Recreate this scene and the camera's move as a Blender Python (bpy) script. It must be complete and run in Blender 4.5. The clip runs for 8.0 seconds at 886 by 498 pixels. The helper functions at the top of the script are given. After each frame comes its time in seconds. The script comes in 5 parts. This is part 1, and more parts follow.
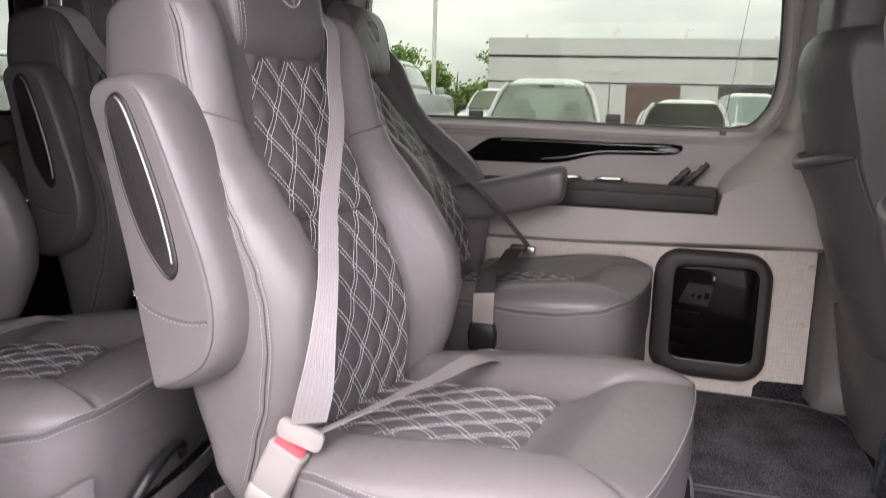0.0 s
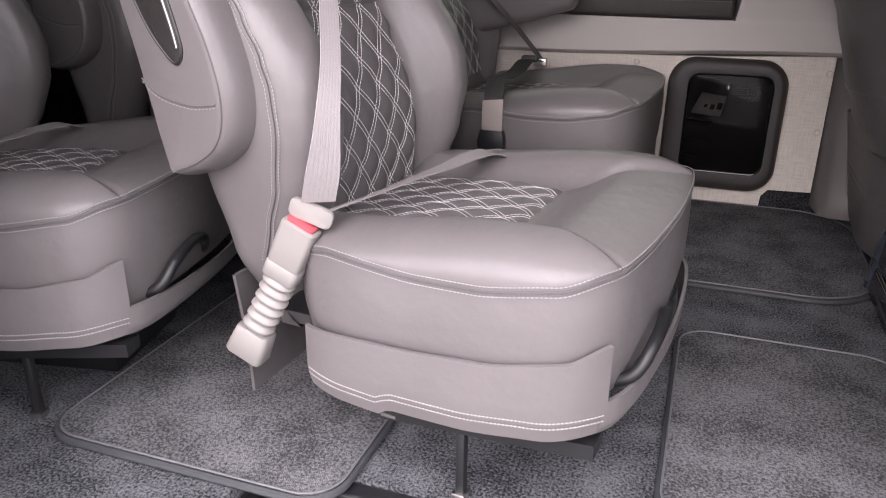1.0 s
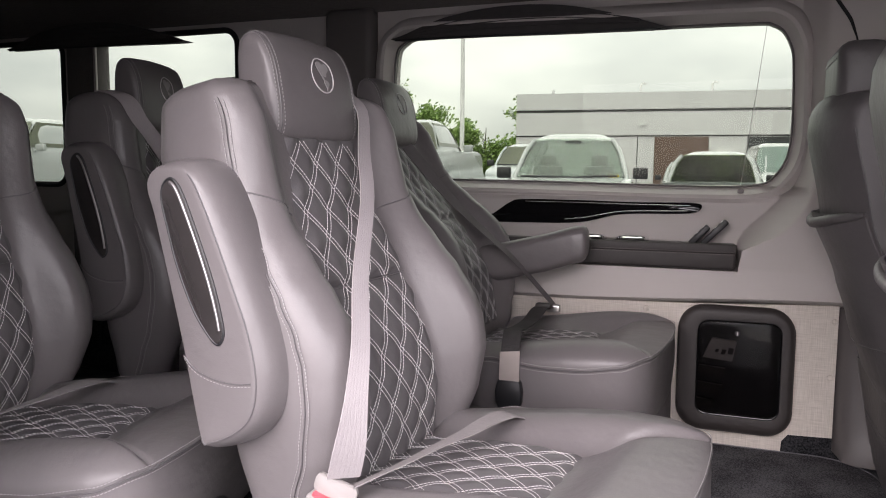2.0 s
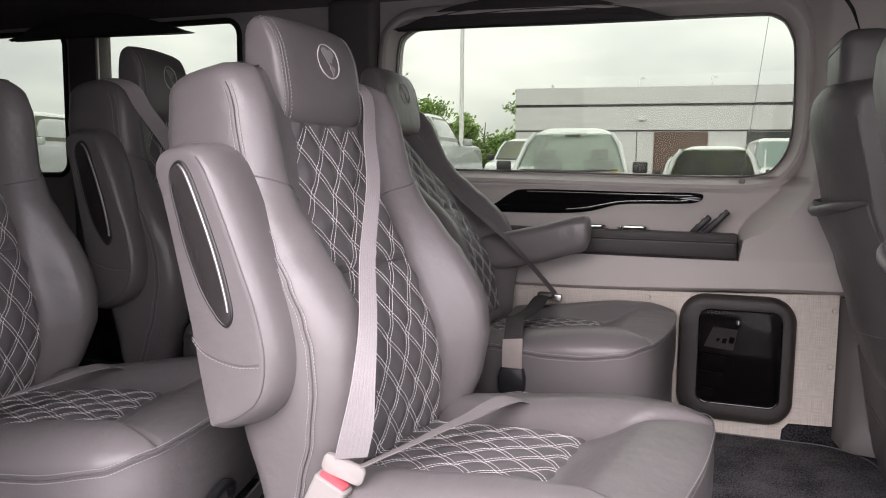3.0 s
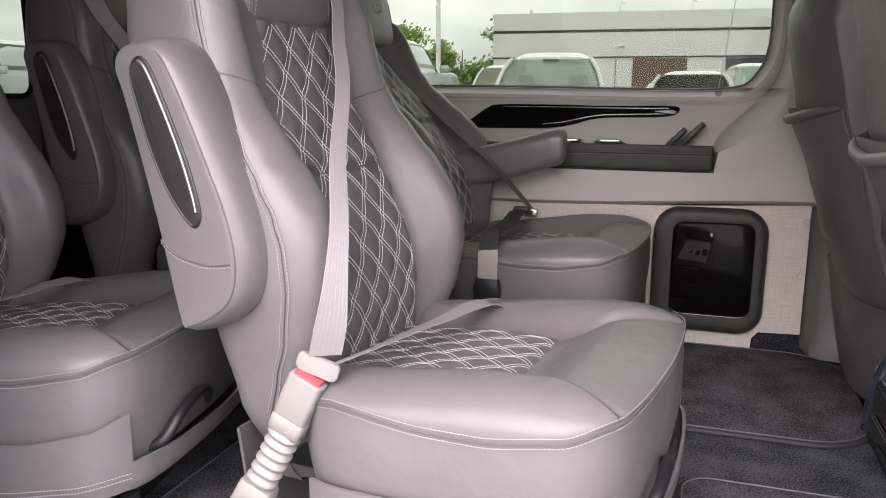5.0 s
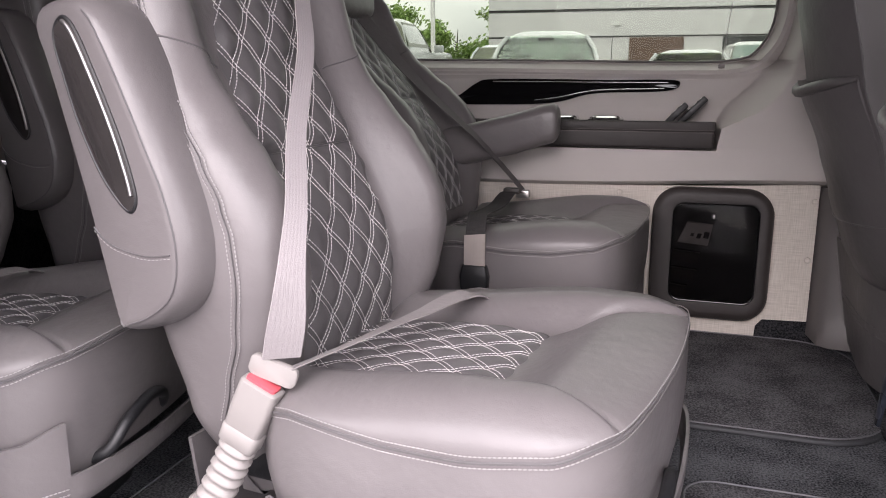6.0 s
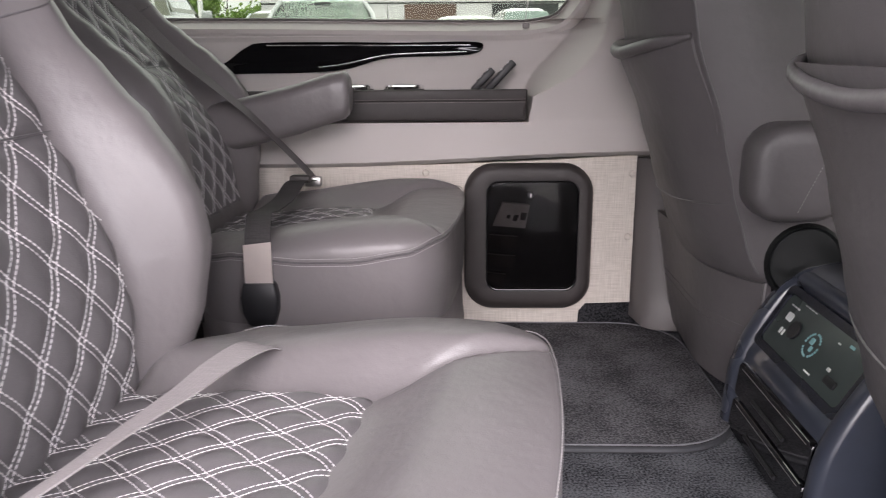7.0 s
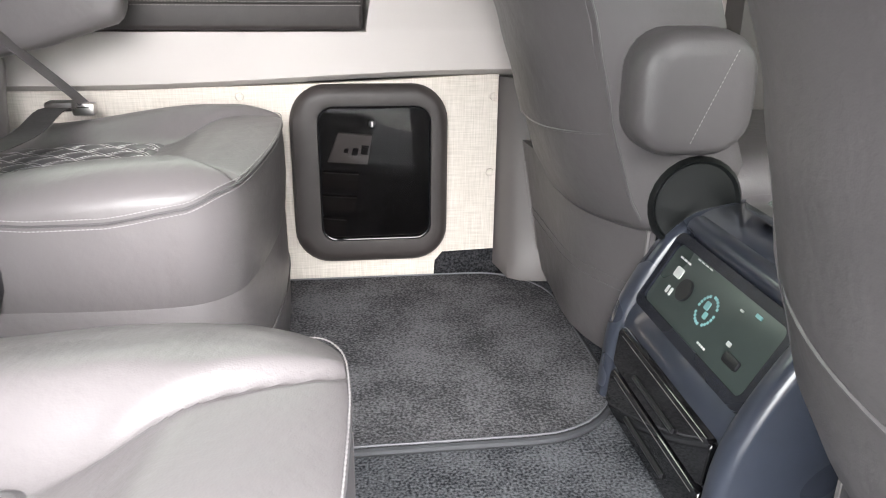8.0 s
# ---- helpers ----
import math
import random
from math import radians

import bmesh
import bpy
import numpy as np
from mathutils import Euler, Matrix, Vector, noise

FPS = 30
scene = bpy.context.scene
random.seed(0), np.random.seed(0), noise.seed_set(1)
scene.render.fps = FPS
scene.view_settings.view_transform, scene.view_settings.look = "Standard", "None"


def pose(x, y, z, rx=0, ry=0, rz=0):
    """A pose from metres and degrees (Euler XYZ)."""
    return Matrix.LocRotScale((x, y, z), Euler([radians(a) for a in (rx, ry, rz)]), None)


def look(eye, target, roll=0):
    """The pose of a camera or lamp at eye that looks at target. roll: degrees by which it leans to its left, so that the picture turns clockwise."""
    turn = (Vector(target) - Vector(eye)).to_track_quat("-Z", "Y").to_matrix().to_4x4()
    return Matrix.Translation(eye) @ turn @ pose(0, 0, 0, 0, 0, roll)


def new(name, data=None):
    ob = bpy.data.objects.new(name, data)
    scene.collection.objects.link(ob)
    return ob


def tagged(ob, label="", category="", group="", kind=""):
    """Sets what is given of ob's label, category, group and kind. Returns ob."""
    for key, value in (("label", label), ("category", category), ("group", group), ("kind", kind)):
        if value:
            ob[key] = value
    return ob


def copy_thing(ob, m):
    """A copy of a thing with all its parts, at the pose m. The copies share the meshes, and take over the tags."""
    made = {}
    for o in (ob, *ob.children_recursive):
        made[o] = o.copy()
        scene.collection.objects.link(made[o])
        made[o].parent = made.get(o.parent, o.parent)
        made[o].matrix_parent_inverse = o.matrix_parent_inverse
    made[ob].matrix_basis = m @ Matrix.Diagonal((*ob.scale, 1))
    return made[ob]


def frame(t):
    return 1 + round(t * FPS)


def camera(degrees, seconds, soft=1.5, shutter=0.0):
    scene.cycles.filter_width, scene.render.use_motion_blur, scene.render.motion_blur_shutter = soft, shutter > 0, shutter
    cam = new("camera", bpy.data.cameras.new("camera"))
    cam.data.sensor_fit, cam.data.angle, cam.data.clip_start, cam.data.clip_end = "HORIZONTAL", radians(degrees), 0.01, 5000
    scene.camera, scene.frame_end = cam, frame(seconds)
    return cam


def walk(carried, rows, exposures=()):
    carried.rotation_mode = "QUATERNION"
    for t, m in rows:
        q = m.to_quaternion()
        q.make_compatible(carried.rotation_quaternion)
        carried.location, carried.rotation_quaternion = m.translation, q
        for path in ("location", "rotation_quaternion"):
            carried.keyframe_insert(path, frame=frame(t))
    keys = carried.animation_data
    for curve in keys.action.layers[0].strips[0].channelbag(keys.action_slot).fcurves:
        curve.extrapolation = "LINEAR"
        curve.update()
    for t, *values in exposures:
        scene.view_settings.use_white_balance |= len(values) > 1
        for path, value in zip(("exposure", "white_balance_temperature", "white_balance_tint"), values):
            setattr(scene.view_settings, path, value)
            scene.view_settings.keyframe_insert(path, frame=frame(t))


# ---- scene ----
cam = camera(60.6, 8.0, 1.0, 0.15)
PATH = [
    (0, (0.656, -0.131, 0.802), (0.056, 1.747, 0.462), 1.7),
    (0.2, (0.663, -0.135, 0.758), (0.061, 1.707, 0.263), 1.1),
    (0.5, (0.687, -0.161, 0.736), (0.089, 1.614, 0.035), 1.2),
    (0.8, (0.697, -0.166, 0.736), (0.098, 1.581, -0.033), 0.8),
    (1, (0.696, -0.173, 0.737), (0.092, 1.582, -0.007), 0.6),
    (1.2, (0.697, -0.174, 0.756), (0.074, 1.613, 0.109), 0.4),
    (1.5, (0.69, -0.185, 0.794), (0.039, 1.657, 0.366), 0.0),
    (1.8, (0.695, -0.201, 0.814), (0.013, 1.661, 0.562), 0.1),
    (2.1, (0.692, -0.209, 0.835), (0.005, 1.659, 0.643), 0.5),
    (3.5, (0.684, -0.225, 0.795), (0.014, 1.64, 0.528), 0.6),
    (4, (0.68, -0.228, 0.779), (0.032, 1.63, 0.42), 0.6),
    (4.5, (0.695, -0.222, 0.776), (0.065, 1.636, 0.391), 0.3),
    (6, (0.681, -0.08, 0.747), (0.073, 1.775, 0.309), -0.1),
    (6.2, (0.638, 0.007, 0.749), (0.045, 1.862, 0.294), -0.4),
    (6.5, (0.588, 0.119, 0.755), (0.162, 2.014, 0.278), -0.7),
    (6.8, (0.586, 0.216, 0.746), (0.396, 2.143, 0.244), -1.2),
    (7, (0.598, 0.272, 0.735), (0.527, 2.202, 0.216), -0.6),
    (7.3, (0.633, 0.37, 0.717), (0.718, 2.29, 0.162), 0.1),
    (7.5, (0.654, 0.428, 0.716), (0.808, 2.324, 0.098), 0.3),
    (8, (0.698, 0.605, 0.675), (0.941, 2.462, -0.027), 0.6),
]
walk(cam, [(t, look(eye, target, roll)) for t, eye, target, roll in PATH], [(0.0, 0.24, 6600, 24), (0.5, 0.11, 6600, 24), (1.0, 0.11, 6600, 24), (1.5, 0.25, 6600, 24), (6.4, 0.22, 6600, 24), (7.0, 0.68, 6500, 23), (7.5, 1.22, 6420, 18), (8.0, 1.78, 6420, 12)])

# ---- world, sun ----
world = bpy.data.worlds.new("overcast_sky")
scene.world = world
world.use_nodes = True
wn, wl = world.node_tree.nodes, world.node_tree.links
wn.clear()
w_out = wn.new("ShaderNodeOutputWorld")
w_bg = wn.new("ShaderNodeBackground")
w_sky = wn.new("ShaderNodeTexSky")
w_sky.sky_type, w_sky.sun_disc = "NISHITA", False
w_sky.sun_elevation, w_sky.sun_rotation = radians(29), radians(192)
w_co = wn.new("ShaderNodeTexCoord")
w_map = wn.new("ShaderNodeMapping")
w_map.inputs["Scale"].default_value = (1.0, 1.0, 3.0)
w_cloud = wn.new("ShaderNodeTexNoise")
w_cloud.inputs["Scale"].default_value, w_cloud.inputs["Detail"].default_value = 2.2, 5.0
w_ramp = wn.new("ShaderNodeValToRGB")
w_ramp.color_ramp.elements[0].position, w_ramp.color_ramp.elements[0].color = 0.36, (10.8, 11.3, 11.45, 1)
w_ramp.color_ramp.elements[1].position, w_ramp.color_ramp.elements[1].color = 0.62, (19.1, 19.5, 18.9, 1)
w_mix = wn.new("ShaderNodeMixRGB")
w_mix.inputs[0].default_value = 0.88
w_bg.inputs["Strength"].default_value = 0.19
wl.new(w_co.outputs["Generated"], w_map.inputs["Vector"])
wl.new(w_map.outputs[0], w_cloud.inputs["Vector"])
wl.new(w_cloud.outputs["Fac"], w_ramp.inputs[0])
wl.new(w_sky.outputs[0], w_mix.inputs[1])
wl.new(w_ramp.outputs[0], w_mix.inputs[2])
w_sep = wn.new("ShaderNodeSeparateXYZ")
w_lift = wn.new("ShaderNodeMapRange")
w_lift.inputs["From Min"].default_value, w_lift.inputs["From Max"].default_value = 0.0, 1.0
w_lift.inputs["To Min"].default_value, w_lift.inputs["To Max"].default_value = 1.0, 3.0
w_mul = wn.new("ShaderNodeMixRGB")
w_mul.blend_type, w_mul.inputs[0].default_value = "MULTIPLY", 1.0
wl.new(w_co.outputs["Generated"], w_sep.inputs[0])
wl.new(w_sep.outputs["Z"], w_lift.inputs["Value"])
wl.new(w_mix.outputs[0], w_mul.inputs[1])
wl.new(w_lift.outputs[0], w_mul.inputs[2])
wl.new(w_mul.outputs[0], w_bg.inputs["Color"])
wl.new(w_bg.outputs[0], w_out.inputs["Surface"])

sun = new("sun", bpy.data.lights.new("sun", "SUN"))
sun.data.energy, sun.data.angle, sun.data.color = 1.7, radians(36), (1.0, 0.97, 0.94)
sun.matrix_world = look((0, 0, 0), (0.03, 0.86, -0.48))


# ---- materials ----
def material(name, color, rough=0.5, metal=0.0, var=0.12, scale=30.0, bump=0.0, bump_scale=300.0, spec=0.5, second=None, coat=0.0, sheen=0.0, stretch=(1, 1, 1)):
    m = bpy.data.materials.new(name)
    m.use_nodes = True
    n, l = m.node_tree.nodes, m.node_tree.links
    b = n["Principled BSDF"]
    b.inputs["Roughness"].default_value, b.inputs["Metallic"].default_value = rough, metal
    b.inputs["Specular IOR Level"].default_value = spec
    b.inputs["Coat Weight"].default_value = coat
    b.inputs["Sheen Weight"].default_value = sheen
    co = n.new("ShaderNodeTexCoord")
    mp = n.new("ShaderNodeMapping")
    mp.inputs["Scale"].default_value = stretch
    l.new(co.outputs["Object"], mp.inputs["Vector"])
    fine, big = n.new("ShaderNodeTexNoise"), n.new("ShaderNodeTexNoise")
    fine.inputs["Scale"].default_value, fine.inputs["Detail"].default_value = scale, 4.0
    big.inputs["Scale"].default_value, big.inputs["Detail"].default_value = scale * 0.13, 2.0
    l.new(mp.outputs[0], fine.inputs["Vector"])
    l.new(mp.outputs[0], big.inputs["Vector"])
    add = n.new("ShaderNodeMath")
    add.operation = "ADD"
    l.new(fine.outputs["Fac"], add.inputs[0])
    l.new(big.outputs["Fac"], add.inputs[1])
    ramp = n.new("ShaderNodeMapRange")
    ramp.inputs["From Min"].default_value, ramp.inputs["From Max"].default_value = 0.7, 1.3
    l.new(add.outputs[0], ramp.inputs["Value"])
    mix = n.new("ShaderNodeMixRGB")
    second = second or tuple(c * (1 + var) for c in color)
    mix.inputs[1].default_value = (*[c * (1 - var) for c in color], 1)
    mix.inputs[2].default_value = (*second, 1)
    l.new(ramp.outputs[0], mix.inputs[0])
    l.new(mix.outputs[0], b.inputs["Base Color"])
    rr = n.new("ShaderNodeMapRange")
    rr.inputs["From Min"].default_value, rr.inputs["From Max"].default_value = 0.3, 0.7
    rr.inputs["To Min"].default_value, rr.inputs["To Max"].default_value = max(0.02, rough * 0.88), min(1.0, rough * 1.12)
    l.new(big.outputs["Fac"], rr.inputs["Value"])
    l.new(rr.outputs[0], b.inputs["Roughness"])
    if bump:
        bt = n.new("ShaderNodeTexNoise")
        bt.inputs["Scale"].default_value, bt.inputs["Detail"].default_value = bump_scale, 3.0
        l.new(mp.outputs[0], bt.inputs["Vector"])
        bp = n.new("ShaderNodeBump")
        bp.inputs["Strength"].default_value, bp.inputs["Distance"].default_value = bump, 0.001
        l.new(bt.outputs["Fac"], bp.inputs["Height"])
        l.new(bp.outputs[0], b.inputs["Normal"])
    return m


def leather(name, color, rough=0.42):
    """Fine pebbled hide: small cells, soft creases at two scales."""
    m = material(name, color, rough, var=0.07, scale=9.0, spec=0.5)
    n, l = m.node_tree.nodes, m.node_tree.links
    b = n["Principled BSDF"]
    co = n.new("ShaderNodeTexCoord")
    cells = n.new("ShaderNodeTexVoronoi")
    cells.inputs["Scale"].default_value = 620.0
    crease = n.new("ShaderNodeTexNoise")
    crease.inputs["Scale"].default_value, crease.inputs["Detail"].default_value = 26.0, 3.0
    l.new(co.outputs["Object"], cells.inputs["Vector"])
    l.new(co.outputs["Object"], crease.inputs["Vector"])
    b1, b2 = n.new("ShaderNodeBump"), n.new("ShaderNodeBump")
    b1.inputs["Strength"].default_value, b1.inputs["Distance"].default_value = 0.16, 0.0006
    b2.inputs["Strength"].default_value, b2.inputs["Distance"].default_value = 0.30, 0.007
    l.new(cells.outputs["Distance"], b1.inputs["Height"])
    l.new(crease.outputs["Fac"], b2.inputs["Height"])
    l.new(b2.outputs[0], b1.inputs["Normal"])
    l.new(b1.outputs[0], b.inputs["Normal"])
    return m


def weave(name, color, second, size):
    """Linen-like cloth: crossing threads with uneven thickness."""
    m = material(name, color, 0.85, var=0.08, scale=60, spec=0.2)
    n, l = m.node_tree.nodes, m.node_tree.links
    b = n["Principled BSDF"]
    co = n.new("ShaderNodeTexCoord")
    facs = []
    for sc in ((size, size, size * 0.05), (size * 0.05, size, size)):
        mp = n.new("ShaderNodeMapping")
        mp.inputs["Scale"].default_value = sc
        t = n.new("ShaderNodeTexNoise")
        t.inputs["Scale"].default_value, t.inputs["Detail"].default_value = 1.0, 2.0
        l.new(co.outputs["Object"], mp.inputs["Vector"])
        l.new(mp.outputs[0], t.inputs["Vector"])
        facs.append(t)
    mx = n.new("ShaderNodeMath")
    mx.operation = "ADD"
    l.new(facs[0].outputs["Fac"], mx.inputs[0])
    l.new(facs[1].outputs["Fac"], mx.inputs[1])
    rg = n.new("ShaderNodeMapRange")
    rg.inputs["From Min"].default_value, rg.inputs["From Max"].default_value = 0.72, 1.28
    l.new(mx.outputs[0], rg.inputs["Value"])
    mix = n.new("ShaderNodeMixRGB")
    mix.inputs[1].default_value, mix.inputs[2].default_value = (*color, 1), (*second, 1)
    l.new(rg.outputs[0], mix.inputs[0])
    l.new(mix.outputs[0], b.inputs["Base Color"])
    bp = n.new("ShaderNodeBump")
    bp.inputs["Strength"].default_value, bp.inputs["Distance"].default_value = 0.35, 0.001
    l.new(mx.outputs[0], bp.inputs["Height"])
    l.new(bp.outputs[0], b.inputs["Normal"])
    return m


def carpet(name, dark, light):
    m = material(name, dark, 0.95, var=0.1, scale=900.0, spec=0.1, second=light, sheen=0.0)
    n, l = m.node_tree.nodes, m.node_tree.links
    b = n["Principled BSDF"]
    co = n.new("ShaderNodeTexCoord")
    tuft, fleck, patch = [n.new("ShaderNodeTexNoise") for _ in range(3)]
    tuft.inputs["Scale"].default_value, tuft.inputs["Detail"].default_value = 560.0, 2.0
    fleck.inputs["Scale"].default_value, fleck.inputs["Detail"].default_value = 230.0, 4.0
    patch.inputs["Scale"].default_value, patch.inputs["Detail"].default_value = 9.0, 4.0
    for t in (tuft, fleck, patch):
        l.new(co.outputs["Object"], t.inputs["Vector"])
    s1 = n.new("ShaderNodeMath")
    s1.operation = "MULTIPLY_ADD"
    s1.inputs[1].default_value = 0.55
    l.new(patch.outputs["Fac"], s1.inputs[0])
    l.new(fleck.outputs["Fac"], s1.inputs[2])
    rg = n.new("ShaderNodeMapRange")
    rg.inputs["From Min"].default_value, rg.inputs["From Max"].default_value = 0.625, 0.935
    l.new(s1.outputs[0], rg.inputs["Value"])
    mix = n.new("ShaderNodeMixRGB")
    mix.inputs[1].default_value, mix.inputs[2].default_value = (*dark, 1), (*light, 1)
    l.new(rg.outputs[0], mix.inputs[0])
    l.new(mix.outputs[0], b.inputs["Base Color"])
    bp = n.new("ShaderNodeBump")
    bp.inputs["Strength"].default_value, bp.inputs["Distance"].default_value = 0.9, 0.004
    l.new(tuft.outputs["Fac"], bp.inputs["Height"])
    l.new(bp.outputs[0], b.inputs["Normal"])
    return m


def glass(name, tint, gloss=0.02, mirror=0.009):
    m = bpy.data.materials.new(name)
    m.use_nodes = True
    n, l = m.node_tree.nodes, m.node_tree.links
    n.remove(n["Principled BSDF"])
    tr, gl, mx, fr = n.new("ShaderNodeBsdfTransparent"), n.new("ShaderNodeBsdfGlossy"), n.new("ShaderNodeMixShader"), n.new("ShaderNodeLayerWeight")
    pw, ma = n.new("ShaderNodeMath"), n.new("ShaderNodeMath")
    pw.operation, ma.operation = "POWER", "MULTIPLY_ADD"
    pw.inputs[1].default_value, ma.inputs[1].default_value, ma.inputs[2].default_value = 5.0, 0.98 - mirror, mirror
    tr.inputs["Color"].default_value = (*tint, 1)
    gl.inputs["Roughness"].default_value = gloss
    l.new(fr.outputs["Facing"], pw.inputs[0])
    l.new(pw.outputs[0], ma.inputs[0])
    l.new(ma.outputs[0], mx.inputs[0])
    l.new(tr.outputs[0], mx.inputs[1])
    l.new(gl.outputs[0], mx.inputs[2])
    l.new(mx.outputs[0], n["Material Output"].inputs["Surface"])
    return m


LEATHER = leather("grey_leather", (0.155, 0.141, 0.143), 0.36)
LEATHER_DARK = leather("charcoal_leather", (0.112, 0.104, 0.107), 0.35)
LEATHER_FRONT = leather("front_seat_vinyl", (0.108, 0.099, 0.101), 0.42)
THREAD = material("light_thread", (0.66, 0.64, 0.64), 0.7, var=0.1)
THREAD_GREY = material("grey_thread", (0.34, 0.32, 0.32), 0.7, var=0.1)
INLAY = material("smoked_inlay", (0.045, 0.040, 0.040), 0.22, var=0.2, scale=14)
TRIM = material("taupe_trim_plastic", (0.51, 0.472, 0.454), 0.55, var=0.04, scale=5, bump=0.25, bump_scale=700)
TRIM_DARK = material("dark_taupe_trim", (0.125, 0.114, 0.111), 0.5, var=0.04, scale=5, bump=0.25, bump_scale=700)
PANEL = weave("woven_beige_panel", (0.55, 0.50, 0.447), (0.72, 0.665, 0.605), 380.0)
CARPET = carpet("grey_cut_pile_carpet", (0.026, 0.028, 0.033), (0.200, 0.205, 0.222))
MAT = carpet("grey_mat_pile", (0.054, 0.054, 0.058), (0.215, 0.212, 0.225))
# floor carpet again, with the low wall's shade put into its colour
SHADED_CARPET = carpet("shaded_wall_carpet", (0.012, 0.012, 0.014), (0.060, 0.060, 0.066))
BINDING = material("mat_binding", (0.05, 0.052, 0.058), 0.6, bump=0.5, bump_scale=900)
BINDING_LIGHT = material("mat_binding_grey", (0.15, 0.15, 0.165), 0.5, bump=0.5, bump_scale=900)
GLOSS_BLACK = material("piano_black", (0.006, 0.006, 0.007), 0.06, var=0.2, coat=0.6)
BLACK = material("black_plastic", (0.015, 0.015, 0.017), 0.42, bump=0.3, bump_scale=900)
BLACK_RUBBER = material("black_rubber", (0.018, 0.018, 0.019), 0.75)
BOX_FRAME = material("brown_black_bezel", (0.038, 0.032, 0.031), 0.5, bump=0.4, bump_scale=900)
SHELF = material("dark_brown_vinyl", (0.036, 0.030, 0.029), 0.48, bump=0.6, bump_scale=800)
CHROME = material("chrome", (0.82, 0.82, 0.83), 0.12, metal=1.0, var=0.03)
SATIN = material("satin_chrome", (0.36, 0.345, 0.345), 0.42, metal=1.0, var=0.04)
STEEL = material("brushed_steel", (0.52, 0.50, 0.49), 0.35, metal=1.0, var=0.08)
BELT = weave("pale_belt_webbing", (0.35, 0.318, 0.325), (0.42, 0.383, 0.390), 900.0)
BELT_DARK = weave("dark_belt_webbing", (0.045, 0.042, 0.042), (0.075, 0.07, 0.07), 900.0)
BELT_GREY = weave("grey_belt_webbing", (0.25, 0.23, 0.23), (0.33, 0.30, 0.30), 900.0)
BELT_MID = weave("mid_grey_belt_webbing", (0.125, 0.115, 0.116), (0.165, 0.152, 0.153), 900.0)
TONGUE = material("satin_tongue_plate", (0.55, 0.48, 0.45), 0.3, metal=0.25, var=0.05)
BUCKLE = material("bone_plastic", (0.265, 0.244, 0.236), 0.45, var=0.04, scale=12)
RED = material("red_release_button", (0.60, 0.085, 0.105), 0.4)
HEADLINER = weave("charcoal_headliner", (0.11, 0.10, 0.097), (0.15, 0.136, 0.131), 500.0)
UNIT_GREY = material("grey_unit_plastic", (0.42, 0.40, 0.39), 0.5, var=0.15, scale=40)
SHADE = material("black_shade_cloth", (0.060, 0.055, 0.055), 0.85, bump=0.4, bump_scale=600)
PRIVACY_GLASS = glass("privacy_glass", (0.03, 0.033, 0.032))
GLASS = glass("side_window_glass", (0.445, 0.47, 0.432))
SMOKED = glass("smoked_door_plastic", (0.55, 0.54, 0.54))
CONSOLE = material("blue_black_plastic", (0.018, 0.020, 0.028), 0.27, bump=0.15, bump_scale=900)
CONSOLE_RAIL = material("blue_grey_satin_rail", (0.040, 0.046, 0.064), 0.30, var=0.08, coat=0.8)
COVER_BLACK = material("smooth_black_cover", (0.008, 0.009, 0.009), 0.38)
CONSOLE_PANEL = material("grey_green_panel", (0.055, 0.07, 0.066), 0.3, var=0.08)
WHITE_PRINT = material("white_print", (0.75, 0.75, 0.74), 0.5)
TEAL_PRINT = material("teal_print", (0.25, 0.48, 0.50), 0.5)


# ---- mesh helpers ----
def part(name, bm, mat, parent=None, label="", smooth=True, kind=""):
    bmesh.ops.recalc_face_normals(bm, faces=bm.faces)
    me = bpy.data.meshes.new(name)
    bm.to_mesh(me)
    bm.free()
    me.materials.append(mat)
    if smooth:
        me.polygons.foreach_set("use_smooth", [True] * len(me.polygons))
        me.set_sharp_from_angle(angle=radians(42))
    ob = new(name, me)
    ob.parent = parent
    return tagged(ob, label, kind=kind)


def thing(name, label, category, group="", at=(0, 0, 0), kind=""):
    ob = new(name)
    ob.empty_display_size = 0.05
    ob.location = at
    return tagged(ob, label, category, group, kind)


def loft(rings, closed=True, caps=True):
    bm = bmesh.new()
    vs = [[bm.verts.new(p) for p in r] for r in rings]
    n = len(rings[0])
    for a, b in zip(vs, vs[1:]):
        for i in range(n if closed else n - 1):
            j = (i + 1) % n
            bm.faces.new((a[i], a[j], b[j], b[i]))
    if caps and closed:
        bm.faces.new(vs[0][::-1])
        bm.faces.new(vs[-1])
    return bm


def merged(*bms):
    out = bmesh.new()
    for b in bms:
        me = bpy.data.meshes.new("tmp")
        b.to_mesh(me)
        b.free()
        out.from_mesh(me)
        bpy.data.meshes.remove(me)
    return out


def box(x0, x1, y0, y1, z0, z1, r=0.0, seg=2):
    bm = bmesh.new()
    bmesh.ops.create_cube(bm, size=1)
    bmesh.ops.scale(bm, vec=(x1 - x0, y1 - y0, z1 - z0), verts=bm.verts)
    bmesh.ops.translate(bm, vec=((x0 + x1) / 2, (y0 + y1) / 2, (z0 + z1) / 2), verts=bm.verts)
    if r:
        bmesh.ops.bevel(bm, geom=bm.edges[:], offset=r, segments=seg, profile=0.5, affect="EDGES", clamp_overlap=True)
    return bm


